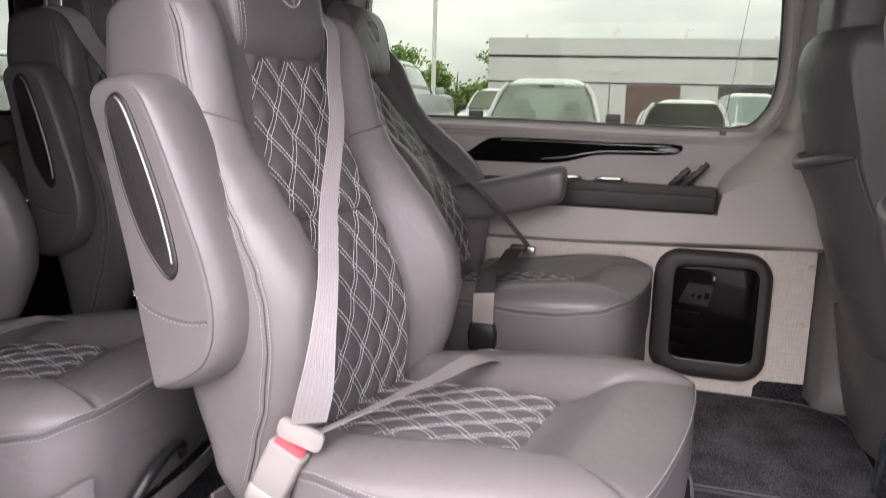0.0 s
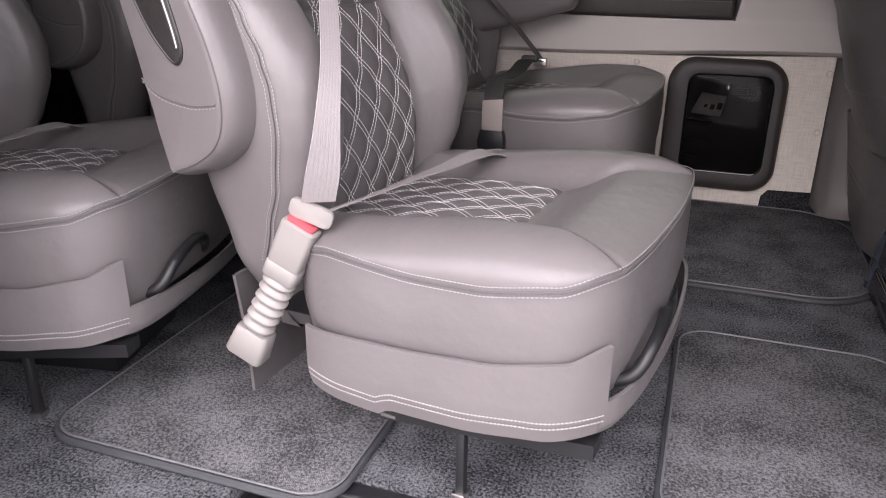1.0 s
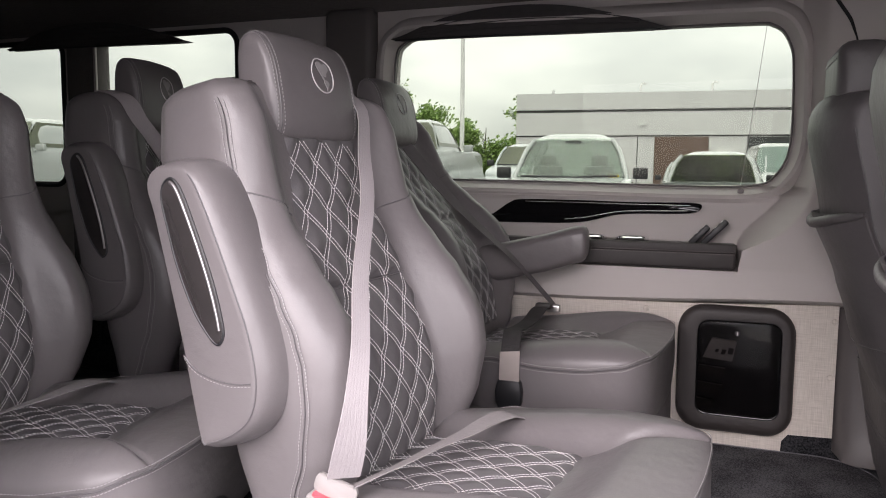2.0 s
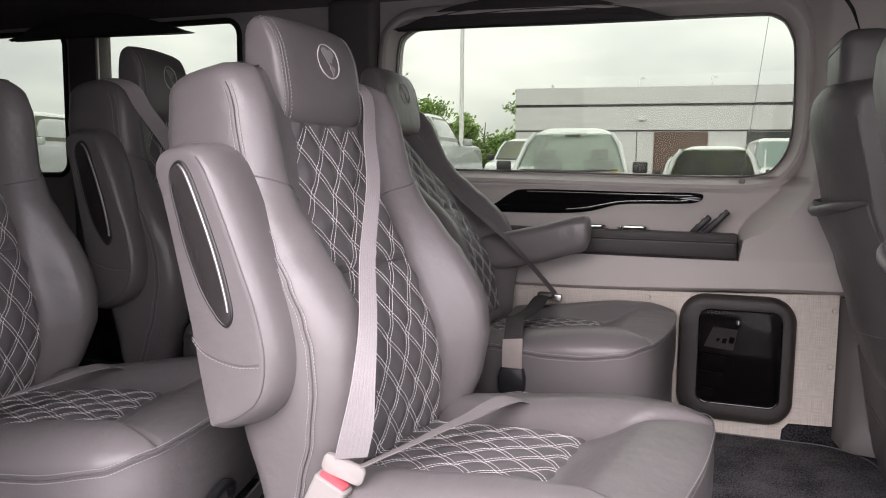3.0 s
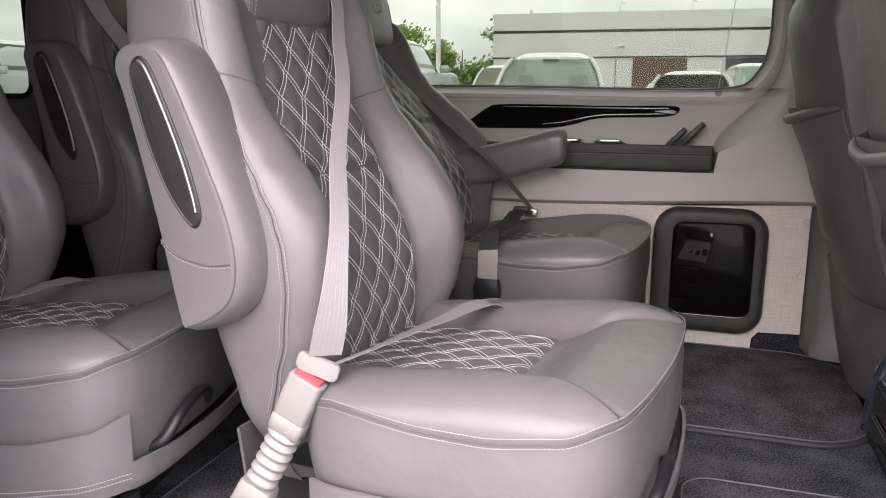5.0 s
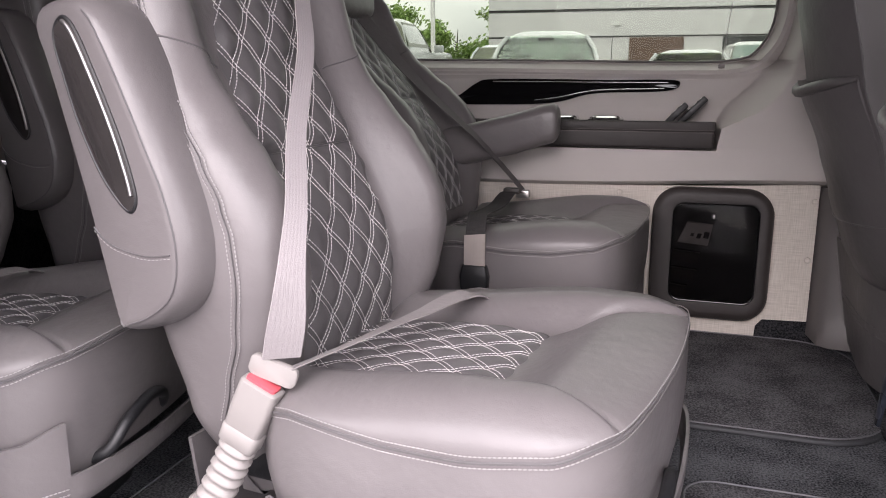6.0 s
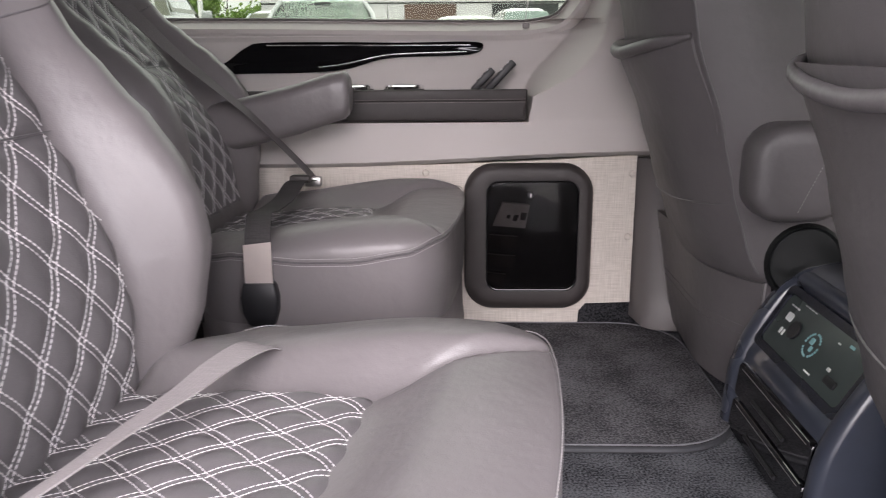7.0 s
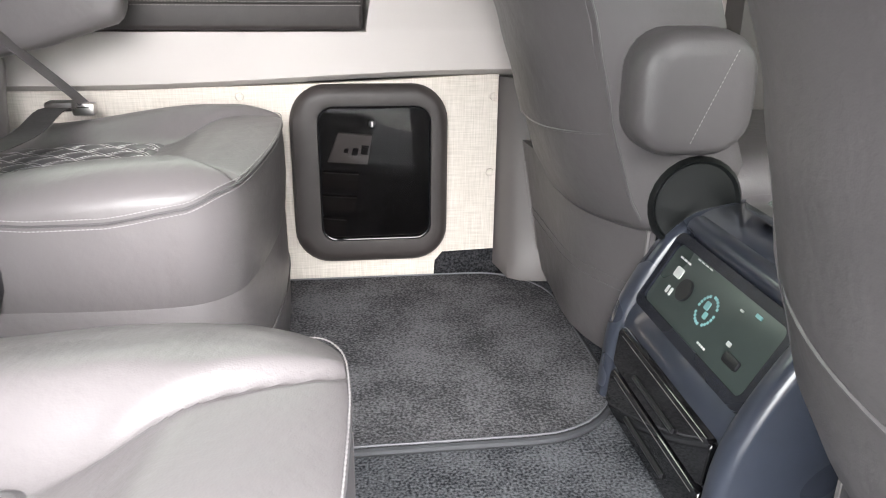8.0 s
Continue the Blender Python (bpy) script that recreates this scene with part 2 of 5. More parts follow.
def smooth_loop(pts, n=8, closed=True):
    """Catmull-Rom through the points."""
    out, m = [], len(pts)
    for i in range(m if closed else m - 1):
        p = [Vector(pts[(i + k) % m]) if closed else Vector(pts[min(max(i + k, 0), m - 1)]) for k in (-1, 0, 1, 2)]
        for k in range(n):
            t = k / n
            out.append(0.5 * ((2 * p[1]) + (p[2] - p[0]) * t + (2 * p[0] - 5 * p[1] + 4 * p[2] - p[3]) * t * t + (3 * p[1] - p[0] - 3 * p[2] + p[3]) * t ** 3))
    if not closed:
        out.append(Vector(pts[-1]))
    return out


def rounded_rect(w, h, r, n=6):
    out = []
    for cx, cy, a0 in ((w / 2 - r, h / 2 - r, 0), (-w / 2 + r, h / 2 - r, 90), (-w / 2 + r, -h / 2 + r, 180), (w / 2 - r, -h / 2 + r, 270)):
        for k in range(n + 1):
            a = radians(a0 + 90 * k / n)
            out.append((cx + r * math.cos(a), cy + r * math.sin(a)))
    return out


def slab(outline, to3d, depth, r=0.004, steps=3):
    """A plate with rounded front edge. outline: 2D loop; to3d(u, v, d) with d the way out of the face."""
    c = Vector((sum(p[0] for p in outline) / len(outline), sum(p[1] for p in outline) / len(outline)))
    size = max((Vector(p[:2]) - c).length for p in outline)
    rings = [[to3d(p[0], p[1], 0) for p in outline]]
    for k in range(steps + 1):
        a = math.pi / 2 * k / steps
        s = 1 - r * (1 - math.cos(a)) / size
        rings.append([to3d(c.x + (p[0] - c.x) * s, c.y + (p[1] - c.y) * s, depth - r + r * math.sin(a)) for p in outline])
    return loft(rings)


def tube(pts, r, n=8, closed=False, flat=1.0):
    pts = [Vector(p) for p in pts]
    m = len(pts)
    rings, up = [], Vector((0.123, 0.37, 0.92)).normalized()
    for i in range(m):
        a, b = (pts[i - 1], pts[(i + 1) % m]) if closed else (pts[max(i - 1, 0)], pts[min(i + 1, m - 1)])
        d = (b - a).normalized()
        s = d.cross(up)
        s = s.normalized() if s.length > 1e-4 else d.orthogonal().normalized()
        up = s.cross(d).normalized()
        rr = r[i] if isinstance(r, (list, tuple)) else r
        rings.append([pts[i] + rr * (math.cos(2 * math.pi * k / n) * s + flat * math.sin(2 * math.pi * k / n) * up) for k in range(n)])
    if closed:
        bm = loft(rings + [rings[0]], caps=False)
        bmesh.ops.remove_doubles(bm, verts=bm.verts, dist=1e-6)
        return bm
    return loft(rings)


def ribbon(pts, sides, width, thick=0.0014):
    """A strap through pts; sides: the way across it at each point."""
    rings = []
    m = len(pts)
    for i in range(m):
        p, s = Vector(pts[i]), Vector(sides[i]).normalized()
        d = (Vector(pts[min(i + 1, m - 1)]) - Vector(pts[max(i - 1, 0)])).normalized()
        nrm = d.cross(s).normalized() * thick / 2
        w = (width[i] if isinstance(width, (list, tuple)) else width) / 2
        q = []
        for k in range(29):
            rib = 0.00010 * math.cos(k * math.pi / 2) * float(k not in (0, 28))
            q.append(p + s * w * (k / 14 - 1) + nrm * (1 + rib * 2 / thick))
        for k in range(28, -1, -1):
            rib = 0.00014 * math.cos(k * math.pi / 2) * float(k not in (0, 28))
            q.append(p + s * w * (k / 14 - 1) - nrm * (1 + rib * 2 / thick))
        rings.append(q)
    return loft(rings)


def stitching(lines, length=0.0042, gap=0.0022, r=0.00055):
    """Rows of single thread stitches along polylines, joined in one mesh."""
    verts, faces = [], []
    for line in lines:
        line = [Vector(p) for p in line]
        cum = [0.0]
        for a, b in zip(line, line[1:]):
            cum.append(cum[-1] + (b - a).length)
        s, seg = 0.0, 0
        while s + length < cum[-1]:
            ends = []
            for q in (s, s + length):
                k = seg
                while k < len(line) - 2 and cum[k + 1] < q:
                    k += 1
                ends.append(line[k].lerp(line[k + 1], (q - cum[k]) / max(cum[k + 1] - cum[k], 1e-9)))
                if q == s:
                    seg = k
            a, b = ends
            d = (b - a).normalized()
            u = d.orthogonal().normalized() * r
            v = d.cross(u)
            i0 = len(verts)
            for p, f in ((a, 0.6), ((a + b) / 2, 1.25), (b, 0.6)):
                verts += [p + u * f, p + v * f, p - u * f, p - v * f]
            for g in (0, 4):
                faces += [(i0 + g + k, i0 + g + (k + 1) % 4, i0 + g + 4 + (k + 1) % 4, i0 + g + 4 + k) for k in range(4)]
            s += length + gap
    bm = bmesh.new()
    vs = [bm.verts.new(p) for p in verts]
    for f in faces:
        bm.faces.new([vs[k] for k in f])
    return bm


def step(a, b, x):
    t = min(max((x - a) / (b - a), 0.0), 1.0)
    return t * t * (3 - 2 * t)


def table(x, rows):
    """Linear reading of a short table of (x, value)."""
    if x <= rows[0][0]:
        return rows[0][1]
    for (a, va), (b, vb) in zip(rows, rows[1:]):
        if x <= b:
            t = (x - a) / (b - a)
            t = t * t * (3 - 2 * t) * 0.5 + t * 0.5
            return va + (vb - va) * t
    return rows[-1][1]


# ---- shell of the van ----
def structure(name, bm, mat, label, category, smooth=False):
    ob = part(name, bm, mat, None, "", smooth)
    return tagged(ob, label, category, kind="structure")


GROUND_Z = -0.62


def plate_with_hole(outer, hole, to3d, depth):
    """A flat plate between two loops of equal length, with thickness."""
    rings = [[to3d(u, v, d) for u, v in loop] for loop, d in ((outer, 0), (outer, depth), (hole, depth), (hole, 0))]
    return loft(rings + [rings[0]], caps=False)


def match_loop(loop, cx, cy, x0, x1, y0, y1):
    """For every point of a loop the point of a rectangle in the same direction from the centre."""
    out = []
    for u, v in loop:
        du, dv = u - cx, v - cy
        k = min((((x1 if du > 0 else x0) - cx) / du) if abs(du) > 1e-6 else 1e9, (((y1 if dv > 0 else y0) - cy) / dv) if abs(dv) > 1e-6 else 1e9)
        out.append((cx + du * k, cy + dv * k))
    return out


# floor, with a step well at the sliding door
structure("floor", merged(box(-3.2, 3.2, 0.655, 2.5, -0.08, 0.0), box(-3.2, 0.12, 0.30, 0.6555, -0.08, 0.0)), CARPET, "dark grey cut-pile carpet floor", "floor")
structure("door_step", merged(box(0.12, 1.5, 0.25, 0.652, -0.16, -0.02, 0.012), box(0.12, 1.5, 0.62, 0.653, -0.021, -0.004, 0.004)), BLACK, "black plastic step of the sliding door", "step")
structure("underbody", box(-3.2, 3.2, 0.25, 2.55, -0.615, -0.165), BLACK_RUBBER, "dark underbody below the van floor", "underbody")

# ceiling: arched headliner
rings = []
for x in (-3.2, -2, -0.8, 0.4, 1.6, 3.2):
    ring = []
    for y, z in ((2.40, 1.40), (2.34, 1.47), (2.22, 1.60), (2.0, 1.76), (1.7, 1.83), (1.3, 1.85), (0.9, 1.82), (0.6, 1.74), (0.42, 1.58), (0.30, 1.40)):
        ring.append((x, y, z))
    ring += [(p[0], p[1], p[2] + 0.05) for p in ring[::-1]]
    rings.append(ring)
tagged(part("ceiling", loft(rings), HEADLINER), "arched charcoal cloth headliner", "ceiling", kind="structure")

# far side wall: window frame, two windows, pillars
WIN = smooth_loop([(0.884, 0.93), (0.882, 1.16), (0.868, 1.24), (0.825, 1.292), (0.72, 1.303), (0.20, 1.308), (-0.30, 1.316), (-0.415, 1.30), (-0.45, 1.22), (-0.45, 0.92), (-0.43, 0.845), (-0.36, 0.815), (0.10, 0.806), (0.60, 0.796), (0.78, 0.800), (0.845, 0.832)], 6)
WIN = [(p[0], p[1]) for p in WIN]


def wall_bay(name, x0, x1, win, cx, cz):
    outer = match_loop(win, cx, cz, x0, x1, 0.40, 1.47)
    bm = plate_with_hole(outer, win, lambda u, v, d: (u, 2.385 + d, v), 0.05)
    corners = [(x0, 0.40), (x1, 0.40), (x1, 1.47), (x0, 1.47)]
    extra = bmesh.new()
    for cu, cv in corners:
        i = min(range(len(outer)), key=lambda k: (outer[k][0] - cu) ** 2 + (outer[k][1] - cv) ** 2)
        ps = [outer[i - 1], outer[i], outer[(i + 1) % len(outer)]]
        vs = [extra.verts.new((u, 2.386, v)) for u, v in (ps[0], (cu, cv), ps[2])]
        extra.faces.new(vs)
    return structure(name, merged(bm, extra), TRIM, "taupe moulded van side wall", "wall", True)


wall_bay("wall_east", -0.52, 1.6, WIN, 0.2, 1.05)
seal = tube([(u, 2.385, v) for u, v in WIN], 0.0034, 8, True)
win1 = thing("window_1", "large tinted side window of the van", "window", kind="structure")
part("rubber_seal", seal, TRIM_DARK, win1)
ring_in = [(u * 0.998 + 0.0005, (v - 1.05) * 0.996 + 1.05) for u, v in WIN]
part("frit_band", plate_with_hole([(u, v) for u, v in WIN], ring_in, lambda u, v, d: (u, 2.398 + d, v), 0.003), BLACK, win1, "black printed edge of the glass")
part("pane", slab(WIN, lambda u, v, d: (u, 2.404 + d, v), 0.004, 0.001, 1), GLASS, win1)

# moulded lip that runs below the window and up round its corner
rings = []
for i in range(len(WIN)):
    a, b = Vector(WIN[i - 1]), Vector(WIN[(i + 1) % len(WIN)])
    t = (b - a).normalized()
    nrm = Vector((t.y, -t.x))
    if nrm.dot(Vector(WIN[i]) - Vector((0.2, 1.05))) < 0:
        nrm = -nrm
    if i == 0 or (Vector(WIN[i]) - Vector(WIN[i - 1])).length > 1e-6:
        rings.append([(WIN[i][0] + nrm.x * d, y, WIN[i][1] + nrm.y * d) for d, y in ((0.001, 2.393), (0.010, 2.3765), (0.017, 2.3605), (0.026, 2.3390), (0.037, 2.3345), (0.048, 2.3390), (0.062, 2.352), (0.080, 2.395), (0.001, 2.41))])
structure("window_lip", loft(rings + [rings[0]], caps=False), TRIM, "taupe moulded lip round the side window", "trim", True)

WIN2 = [(p[0] - 1.50, p[1] + 1.0975) for p in rounded_rect(0.74, 0.585, 0.06)]
wall_bay("wall_mid", -1.89, -0.72, WIN2, -1.50, 1.0975)
win2 = thing("window_2", "tinted rear side window of the van", "window", kind="structure")
part("rubber_seal", tube([(u, 2.384, v) for u, v in WIN2], 0.012, 8, True), BLACK_RUBBER, win2)
part("pane", slab(WIN2, lambda u, v, d: (u, 2.404 + d, v), 0.004, 0.001, 1), GLASS, win2)
WIN3 = [(p[0] - 2.495, p[1] + 1.08) for p in rounded_rect(0.93, 0.62, 0.06)]
wall_bay("wall_rear_side", -3.2, -1.95, WIN3, -2.495, 1.08)
win3 = thing("window_3", "tinted rearmost side window of the van", "window", kind="structure")
part("rubber_seal", tube([(u, 2.384, v) for u, v in WIN3], 0.012, 8, True), BLACK_RUBBER, win3)
part("pane", slab(WIN3, lambda u, v, d: (u, 2.404 + d, v), 0.004, 0.001, 1), GLASS, win3)
# pillar_1 takes the darker trim colour to stand in for shade
structure("pillar_1", box(-0.72, -0.52, 2.335, 2.43, 0.40, 1.43, 0.03, 4), TRIM_DARK, "taupe pillar between windows, darkened for shade", "pillar", True)
structure("pillar_2", box(-1.985, -1.812, 2.352, 2.43, 0.40, 1.44, 0.015), HEADLINER, "dark pillar between rear windows", "pillar", True)
structure("pillar_strip", box(-1.826, -1.812, 2.344, 2.355, 0.85, 1.36, 0.003), TRIM, "pale strip beside the rear window", "trim", True)
# carpet colour darkened here in place of shade
structure("wall_lower", box(-3.2, 1.6, 2.215, 2.45, -0.08, 0.40), SHADED_CARPET, "carpeted lower side wall, darkened for shade", "wall")
structure("wall_front_side", box(1.6, 3.2, 2.30, 2.45, -0.08, 1.47), TRIM_DARK, "front door trim", "wall")
structure("wall_rear", merged(box(-3.26, -3.2, 0.3, 2.45, -0.1, 0.75), box(-3.26, -3.2, 0.3, 2.45, 1.40, 1.9)), HEADLINER, "rear door trim of the van", "wall")
structure("wall_near_rear", merged(box(-3.2, -0.14, 0.25, 0.31, -0.1, 0.80), box(-3.2, -0.14, 0.25, 0.31, 1.36, 1.46), box(-0.46, -0.14, 0.25, 0.31, 0.80, 1.36)), HEADLINER, "near side wall behind the sliding door", "wall")
# unseen front end, closed and glazed to dim the light from ahead
structure("wall_front", merged(box(3.2, 3.26, 0.3, 2.45, -0.1, 1.0), box(1.5, 3.2, 0.25, 0.31, -0.1, 0.95), box(1.5, 1.62, 0.25, 0.31, 0.95, 1.46), box(3.05, 3.2, 0.25, 0.31, 0.95, 1.46), box(1.62, 3.05, 0.25, 0.31, 1.36, 1.46), box(3.2, 3.26, 0.3, 2.45, 1.46, 1.9), box(3.14, 3.2, 2.2, 2.45, 1.0, 1.46)), BLACK, "unseen dashboard, front door and windscreen frame", "wall")
for name, b in (("window_6", box(3.225, 3.23, 0.3, 2.45, 1.0, 1.46)), ("window_7", box(1.62, 3.05, 0.275, 0.28, 0.95, 1.36))):
    part("pane", b, GLASS, thing(name, "unseen tinted glass added at the front of the van", "window", kind="structure"))

nr = thing("window_4", "dark privacy glass of the near side wall", "window", kind="structure")
part("pane", box(-3.2, -0.46, 0.27, 0.275, 0.80, 1.36), PRIVACY_GLASS, nr)
rr = thing("window_5", "dark privacy glass of the rear doors", "window", kind="structure")
part("pane", box(-3.235, -3.23, 0.3, 2.45, 0.75, 1.40), PRIVACY_GLASS, rr)

# out of view, added to hold back high sky light at the door
structure("door_header", box(-0.14, 1.5, 0.25, 0.33, 1.38, 1.48, 0.02, 3), HEADLINER, "unseen charcoal trim added above the sliding door opening", "trim", True)

# shade above the window
SHADE_LOOP = smooth_loop([(-0.44, 1.306), (-0.40, 1.322), (-0.25, 1.372), (-0.05, 1.398), (0.16, 1.390), (0.34, 1.352), (0.48, 1.308), (0.50, 1.296), (0.2, 1.300), (-0.2, 1.306)], 4)
for name, dx, dz in (("window_shade", 0.0, 0.0), ("window_shade", -1.86, 0.052)):
    sh = thing(name, "rolled black cloth shade curved above the window", "window shade", "window shades")
    part("hem_bar", tube([(-0.43 + dx, 2.340, 1.305 + dz), (0.02 + dx, 2.338, 1.300 + dz), (0.49 + dx, 2.340, 1.297 + dz)], 0.005, 8), BLACK, sh, "slim black hem bar")
    for k in range(3):
        part("pleat", tube([(x + dx, 2.3365, 1.306 + dz + (0.022 + 0.022 * k) * (1 - ((x - 0.03) / 0.47) ** 2)) for x in [-0.36 + 0.065 * j for j in range(13)]], 0.0022, 6), SHADE, sh)
    part("cloth", slab([(p[0] + dx, p[1] + dz) for p in SHADE_LOOP], lambda u, v, d: (u, 2.384 - d, v), 0.047, 0.012), SHADE, sh)

# lower beige panel with cut-out foot
PAN = [(-0.9, 0.435), (0.07, 0.435), (0.48, 0.440), (0.72, 0.447), (1.022, 0.462), (1.022, 0.070), (0.905, 0.066), (0.888, 0.045), (0.885, 0.0), (0.60, 0.004), (-0.9, 0.004)]
pan = thing("side_panel", "woven beige lower wall panel held by plastic buttons", "wall panel")
part("cloth_board", slab(PAN, lambda u, v, d: (u, 2.214 - d, v), 0.014, 0.003), PANEL, pan, smooth=False)
for u, v in ((0.485, 0.419), (1.012, 0.414), (1.008, 0.249), (0.62, 0.43)):
    pts = [(u + 0.009 * math.cos(a), v + 0.009 * math.sin(a)) for a in [k * math.pi / 8 for k in range(16)]]
    part("button", slab(pts, lambda a, b, d: (a, 2.2 - d, b), 0.004, 0.003), PANEL, pan)

# upper moulded trim between panel and window
def dense(rows, n):
    out = []
    for (y0, z0), (y1, z1) in zip(rows, rows[1:]):
        out += [(y0 + (y1 - y0) * k / n, z0 + (z1 - z0) * k / n) for k in range(n)]
    return out + [rows[-1]]


prof = [(2.196, 0.440), (2.180, 0.455), (2.180, 0.53), (2.182, 0.548), (2.30, 0.552), (2.310, 0.60), (2.318, 0.66), (2.330, 0.70), (2.341, 0.748), (2.336, 0.760), (2.340, 0.771), (2.362, 0.780), (2.378, 0.787), (2.394, 0.797)]
prof = prof[:4] + dense(prof[4:], 6)


def ramp(t, soft=0.07):
    """A straight slope with short rounded ends."""
    t = min(max(t, 0.0), 1.0)
    if t < soft:
        return t * t / (2 * soft * (1 - soft))
    if t > 1 - soft:
        return 1 - (1 - t) ** 2 / (2 * soft * (1 - soft))
    return (t - soft / 2) / (1 - soft)


def trim_edges(z):
    """Where the recess ends and where the full depth begins, along x."""
    lo = table(z, ((0.55, 0.739), (0.63, 0.741), (0.655, 0.752), (0.68, 0.772), (0.70, 0.795), (0.73, 0.826), (0.76, 0.852), (0.80, 0.872)))
    hi = table(z, ((0.55, 0.745), (0.61, 0.754), (0.635, 0.806), (0.66, 0.856), (0.69, 0.890), (0.72, 0.913), (0.76, 0.934), (0.80, 0.945)))
    return lo, hi


rings = []
for i in range(63):
    ring = []
    for k, (y, z) in enumerate(prof):
        lo, hi = trim_edges(z)
        if i <= 24:
            x, f = -0.9 + (lo + 0.9) * i / 24, 0.0
        elif i <= 46:
            x, f = lo + (hi - lo) * (i - 24) / 22, ramp((i - 24) / 22)
        else:
            x, f = hi + (1.05 - hi) * (i - 46) / 16, 1.0
        lift = 0.435 + 0.027 * step(0.2, 1.02, x)
        zz = z if k > 1 else lift + (0.0 if k == 0 else 0.012)
        full = 2.183 + 0.10 * step(0.62, 0.95, z)
        ring.append((x, y + (full - y) * f if k >= 4 else y, zz))
    x = ring[0][0]
    ring += [(x, 2.42, 0.80), (x, 2.42, ring[0][2])]
    rings.append(ring)
trim_ob = part("trim_upper", loft(rings), TRIM)
tagged(trim_ob, "moulded taupe plastic trim below the window", "trim", kind="structure")
# swept corner beside the window
rings = []
for i in range(25):
    t = i / 24
    z = 0.785 + t * 0.635
    xin = 1.0 - 0.02 * step(0.62, 0.95, z)
    yin = 2.184 + 0.10 * step(0.62, 0.95, z)
    lo = table(z, ((0.785, 0.864), (0.80, 0.872), (0.83, 0.884), (0.88, 0.890), (1.42, 0.890)))
    hi = table(z, ((0.785, 0.941), (0.80, 0.945), (0.85, 0.958), (0.95, 0.974), (1.42, 0.980)))
    out = step(0.80, 0.98, z)
    ring = [(lo + (hi - lo) * k / 10, 2.388 + (yin - 2.388) * ramp(k / 10, 0.3), z) for k in range(11)]
    ring += [(xin + 0.05, yin - 0.02 * out, z), (xin + 0.12, yin - 0.03 * out, z), (xin + 0.45, yin + 0.02, z), (xin + 0.45, 2.43, z), (lo, 2.43, z)]
    rings.append(ring)
tagged(part("trim_pillar", loft(rings), TRIM), "moulded taupe pillar trim beside the window", "trim", kind="structure")
structure("pillar_seam", tube(smooth_loop([(0.965, 2.284, 1.36), (0.994, 2.272, 1.312), (1.016, 2.270, 1.276), (1.031, 2.268, 1.234), (1.040, 2.266, 1.187), (1.042, 2.266, 1.10), (1.042, 2.266, 0.98)], 5, False), 0.005, 8), BLACK_RUBBER, "dark rubber seam along the door pillar", "seam", True)
rings = []
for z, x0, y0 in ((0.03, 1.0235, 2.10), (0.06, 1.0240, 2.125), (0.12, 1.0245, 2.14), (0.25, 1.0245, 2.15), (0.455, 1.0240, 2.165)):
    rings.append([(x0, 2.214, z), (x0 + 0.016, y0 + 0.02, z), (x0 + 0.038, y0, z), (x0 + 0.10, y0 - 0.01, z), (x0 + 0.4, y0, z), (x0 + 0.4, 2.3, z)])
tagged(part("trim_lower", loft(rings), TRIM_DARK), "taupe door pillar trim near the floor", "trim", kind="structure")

# shelf with cup rings
sh = thing("wall_shelf", "dark brown stitched vinyl shelf with chrome cup rings", "shelf")
part("tray", box(-0.85, 0.738, 2.165, 2.315, 0.553, 0.622, 0.009, 3), SHELF, sh)
part("front_lip", box(-0.85, 0.739, 2.163, 2.175, 0.60, 0.63, 0.005, 3), SHELF, sh)
part("stitching", stitching([[(-0.3, 2.1625, 0.606), (0.735, 2.1625, 0.606)], [(-0.3, 2.1625, 0.599), (0.735, 2.1625, 0.599)]]), material("brown_thread", (0.32, 0.28, 0.27), 0.7), sh, kind="stuff")
for cx in (0.30, 0.43):
    circ = [(cx + 0.043 * math.cos(k * math.pi / 16), 2.243 + 0.038 * math.sin(k * math.pi / 16), 0.630) for k in range(32)]
    ring_ob = part("cup_ring", tube(circ, 0.0095, 8, True), CHROME, sh, "chrome cup ring")
    part("cup_well", loft([[(cx + (p[0] - cx) * s, 2.243 + (p[1] - 2.243) * s, z) for p in circ] for s, z in ((1, 0.624), (0.9, 0.630), (0.86, 0.6255))]), STEEL, ring_ob)

# glossy inlay
GL = smooth_loop([(-0.36, 0.668), (-0.10, 0.678), (0.0, 0.732), (0.05, 0.746), (0.25, 0.746), (0.43, 0.743), (0.60, 0.744), (0.634, 0.733), (0.60, 0.711), (0.43, 0.706), (0.36, 0.699), (0.25, 0.673), (0.05, 0.667)], 5)
gl = thing("trim_inlay", "glossy black inlay with a chrome line in the side trim", "inlay")
part("gloss_face", slab([(p[0], p[1]) for p in GL], lambda u, v, d: (u, 2.336 - d + (v - 0.70) * 0.3, v), 0.016, 0.005), GLOSS_BLACK, gl)
part("chrome_strip", tube([(x, 2.319 + (z - 0.70) * 0.3, z) for x, z in ((0.06, 0.739), (0.25, 0.738), (0.43, 0.736), (0.60, 0.735))], 0.0014, 6), CHROME, gl)
part("lower_strip", tube([(x, 2.319 + (z - 0.70) * 0.3, z) for x, z in smooth_loop([(0.20, 0.682), (0.27, 0.690), (0.36, 0.709), (0.43, 0.715), (0.59, 0.718)], 4, False)], 0.0014, 6), CHROME, gl)

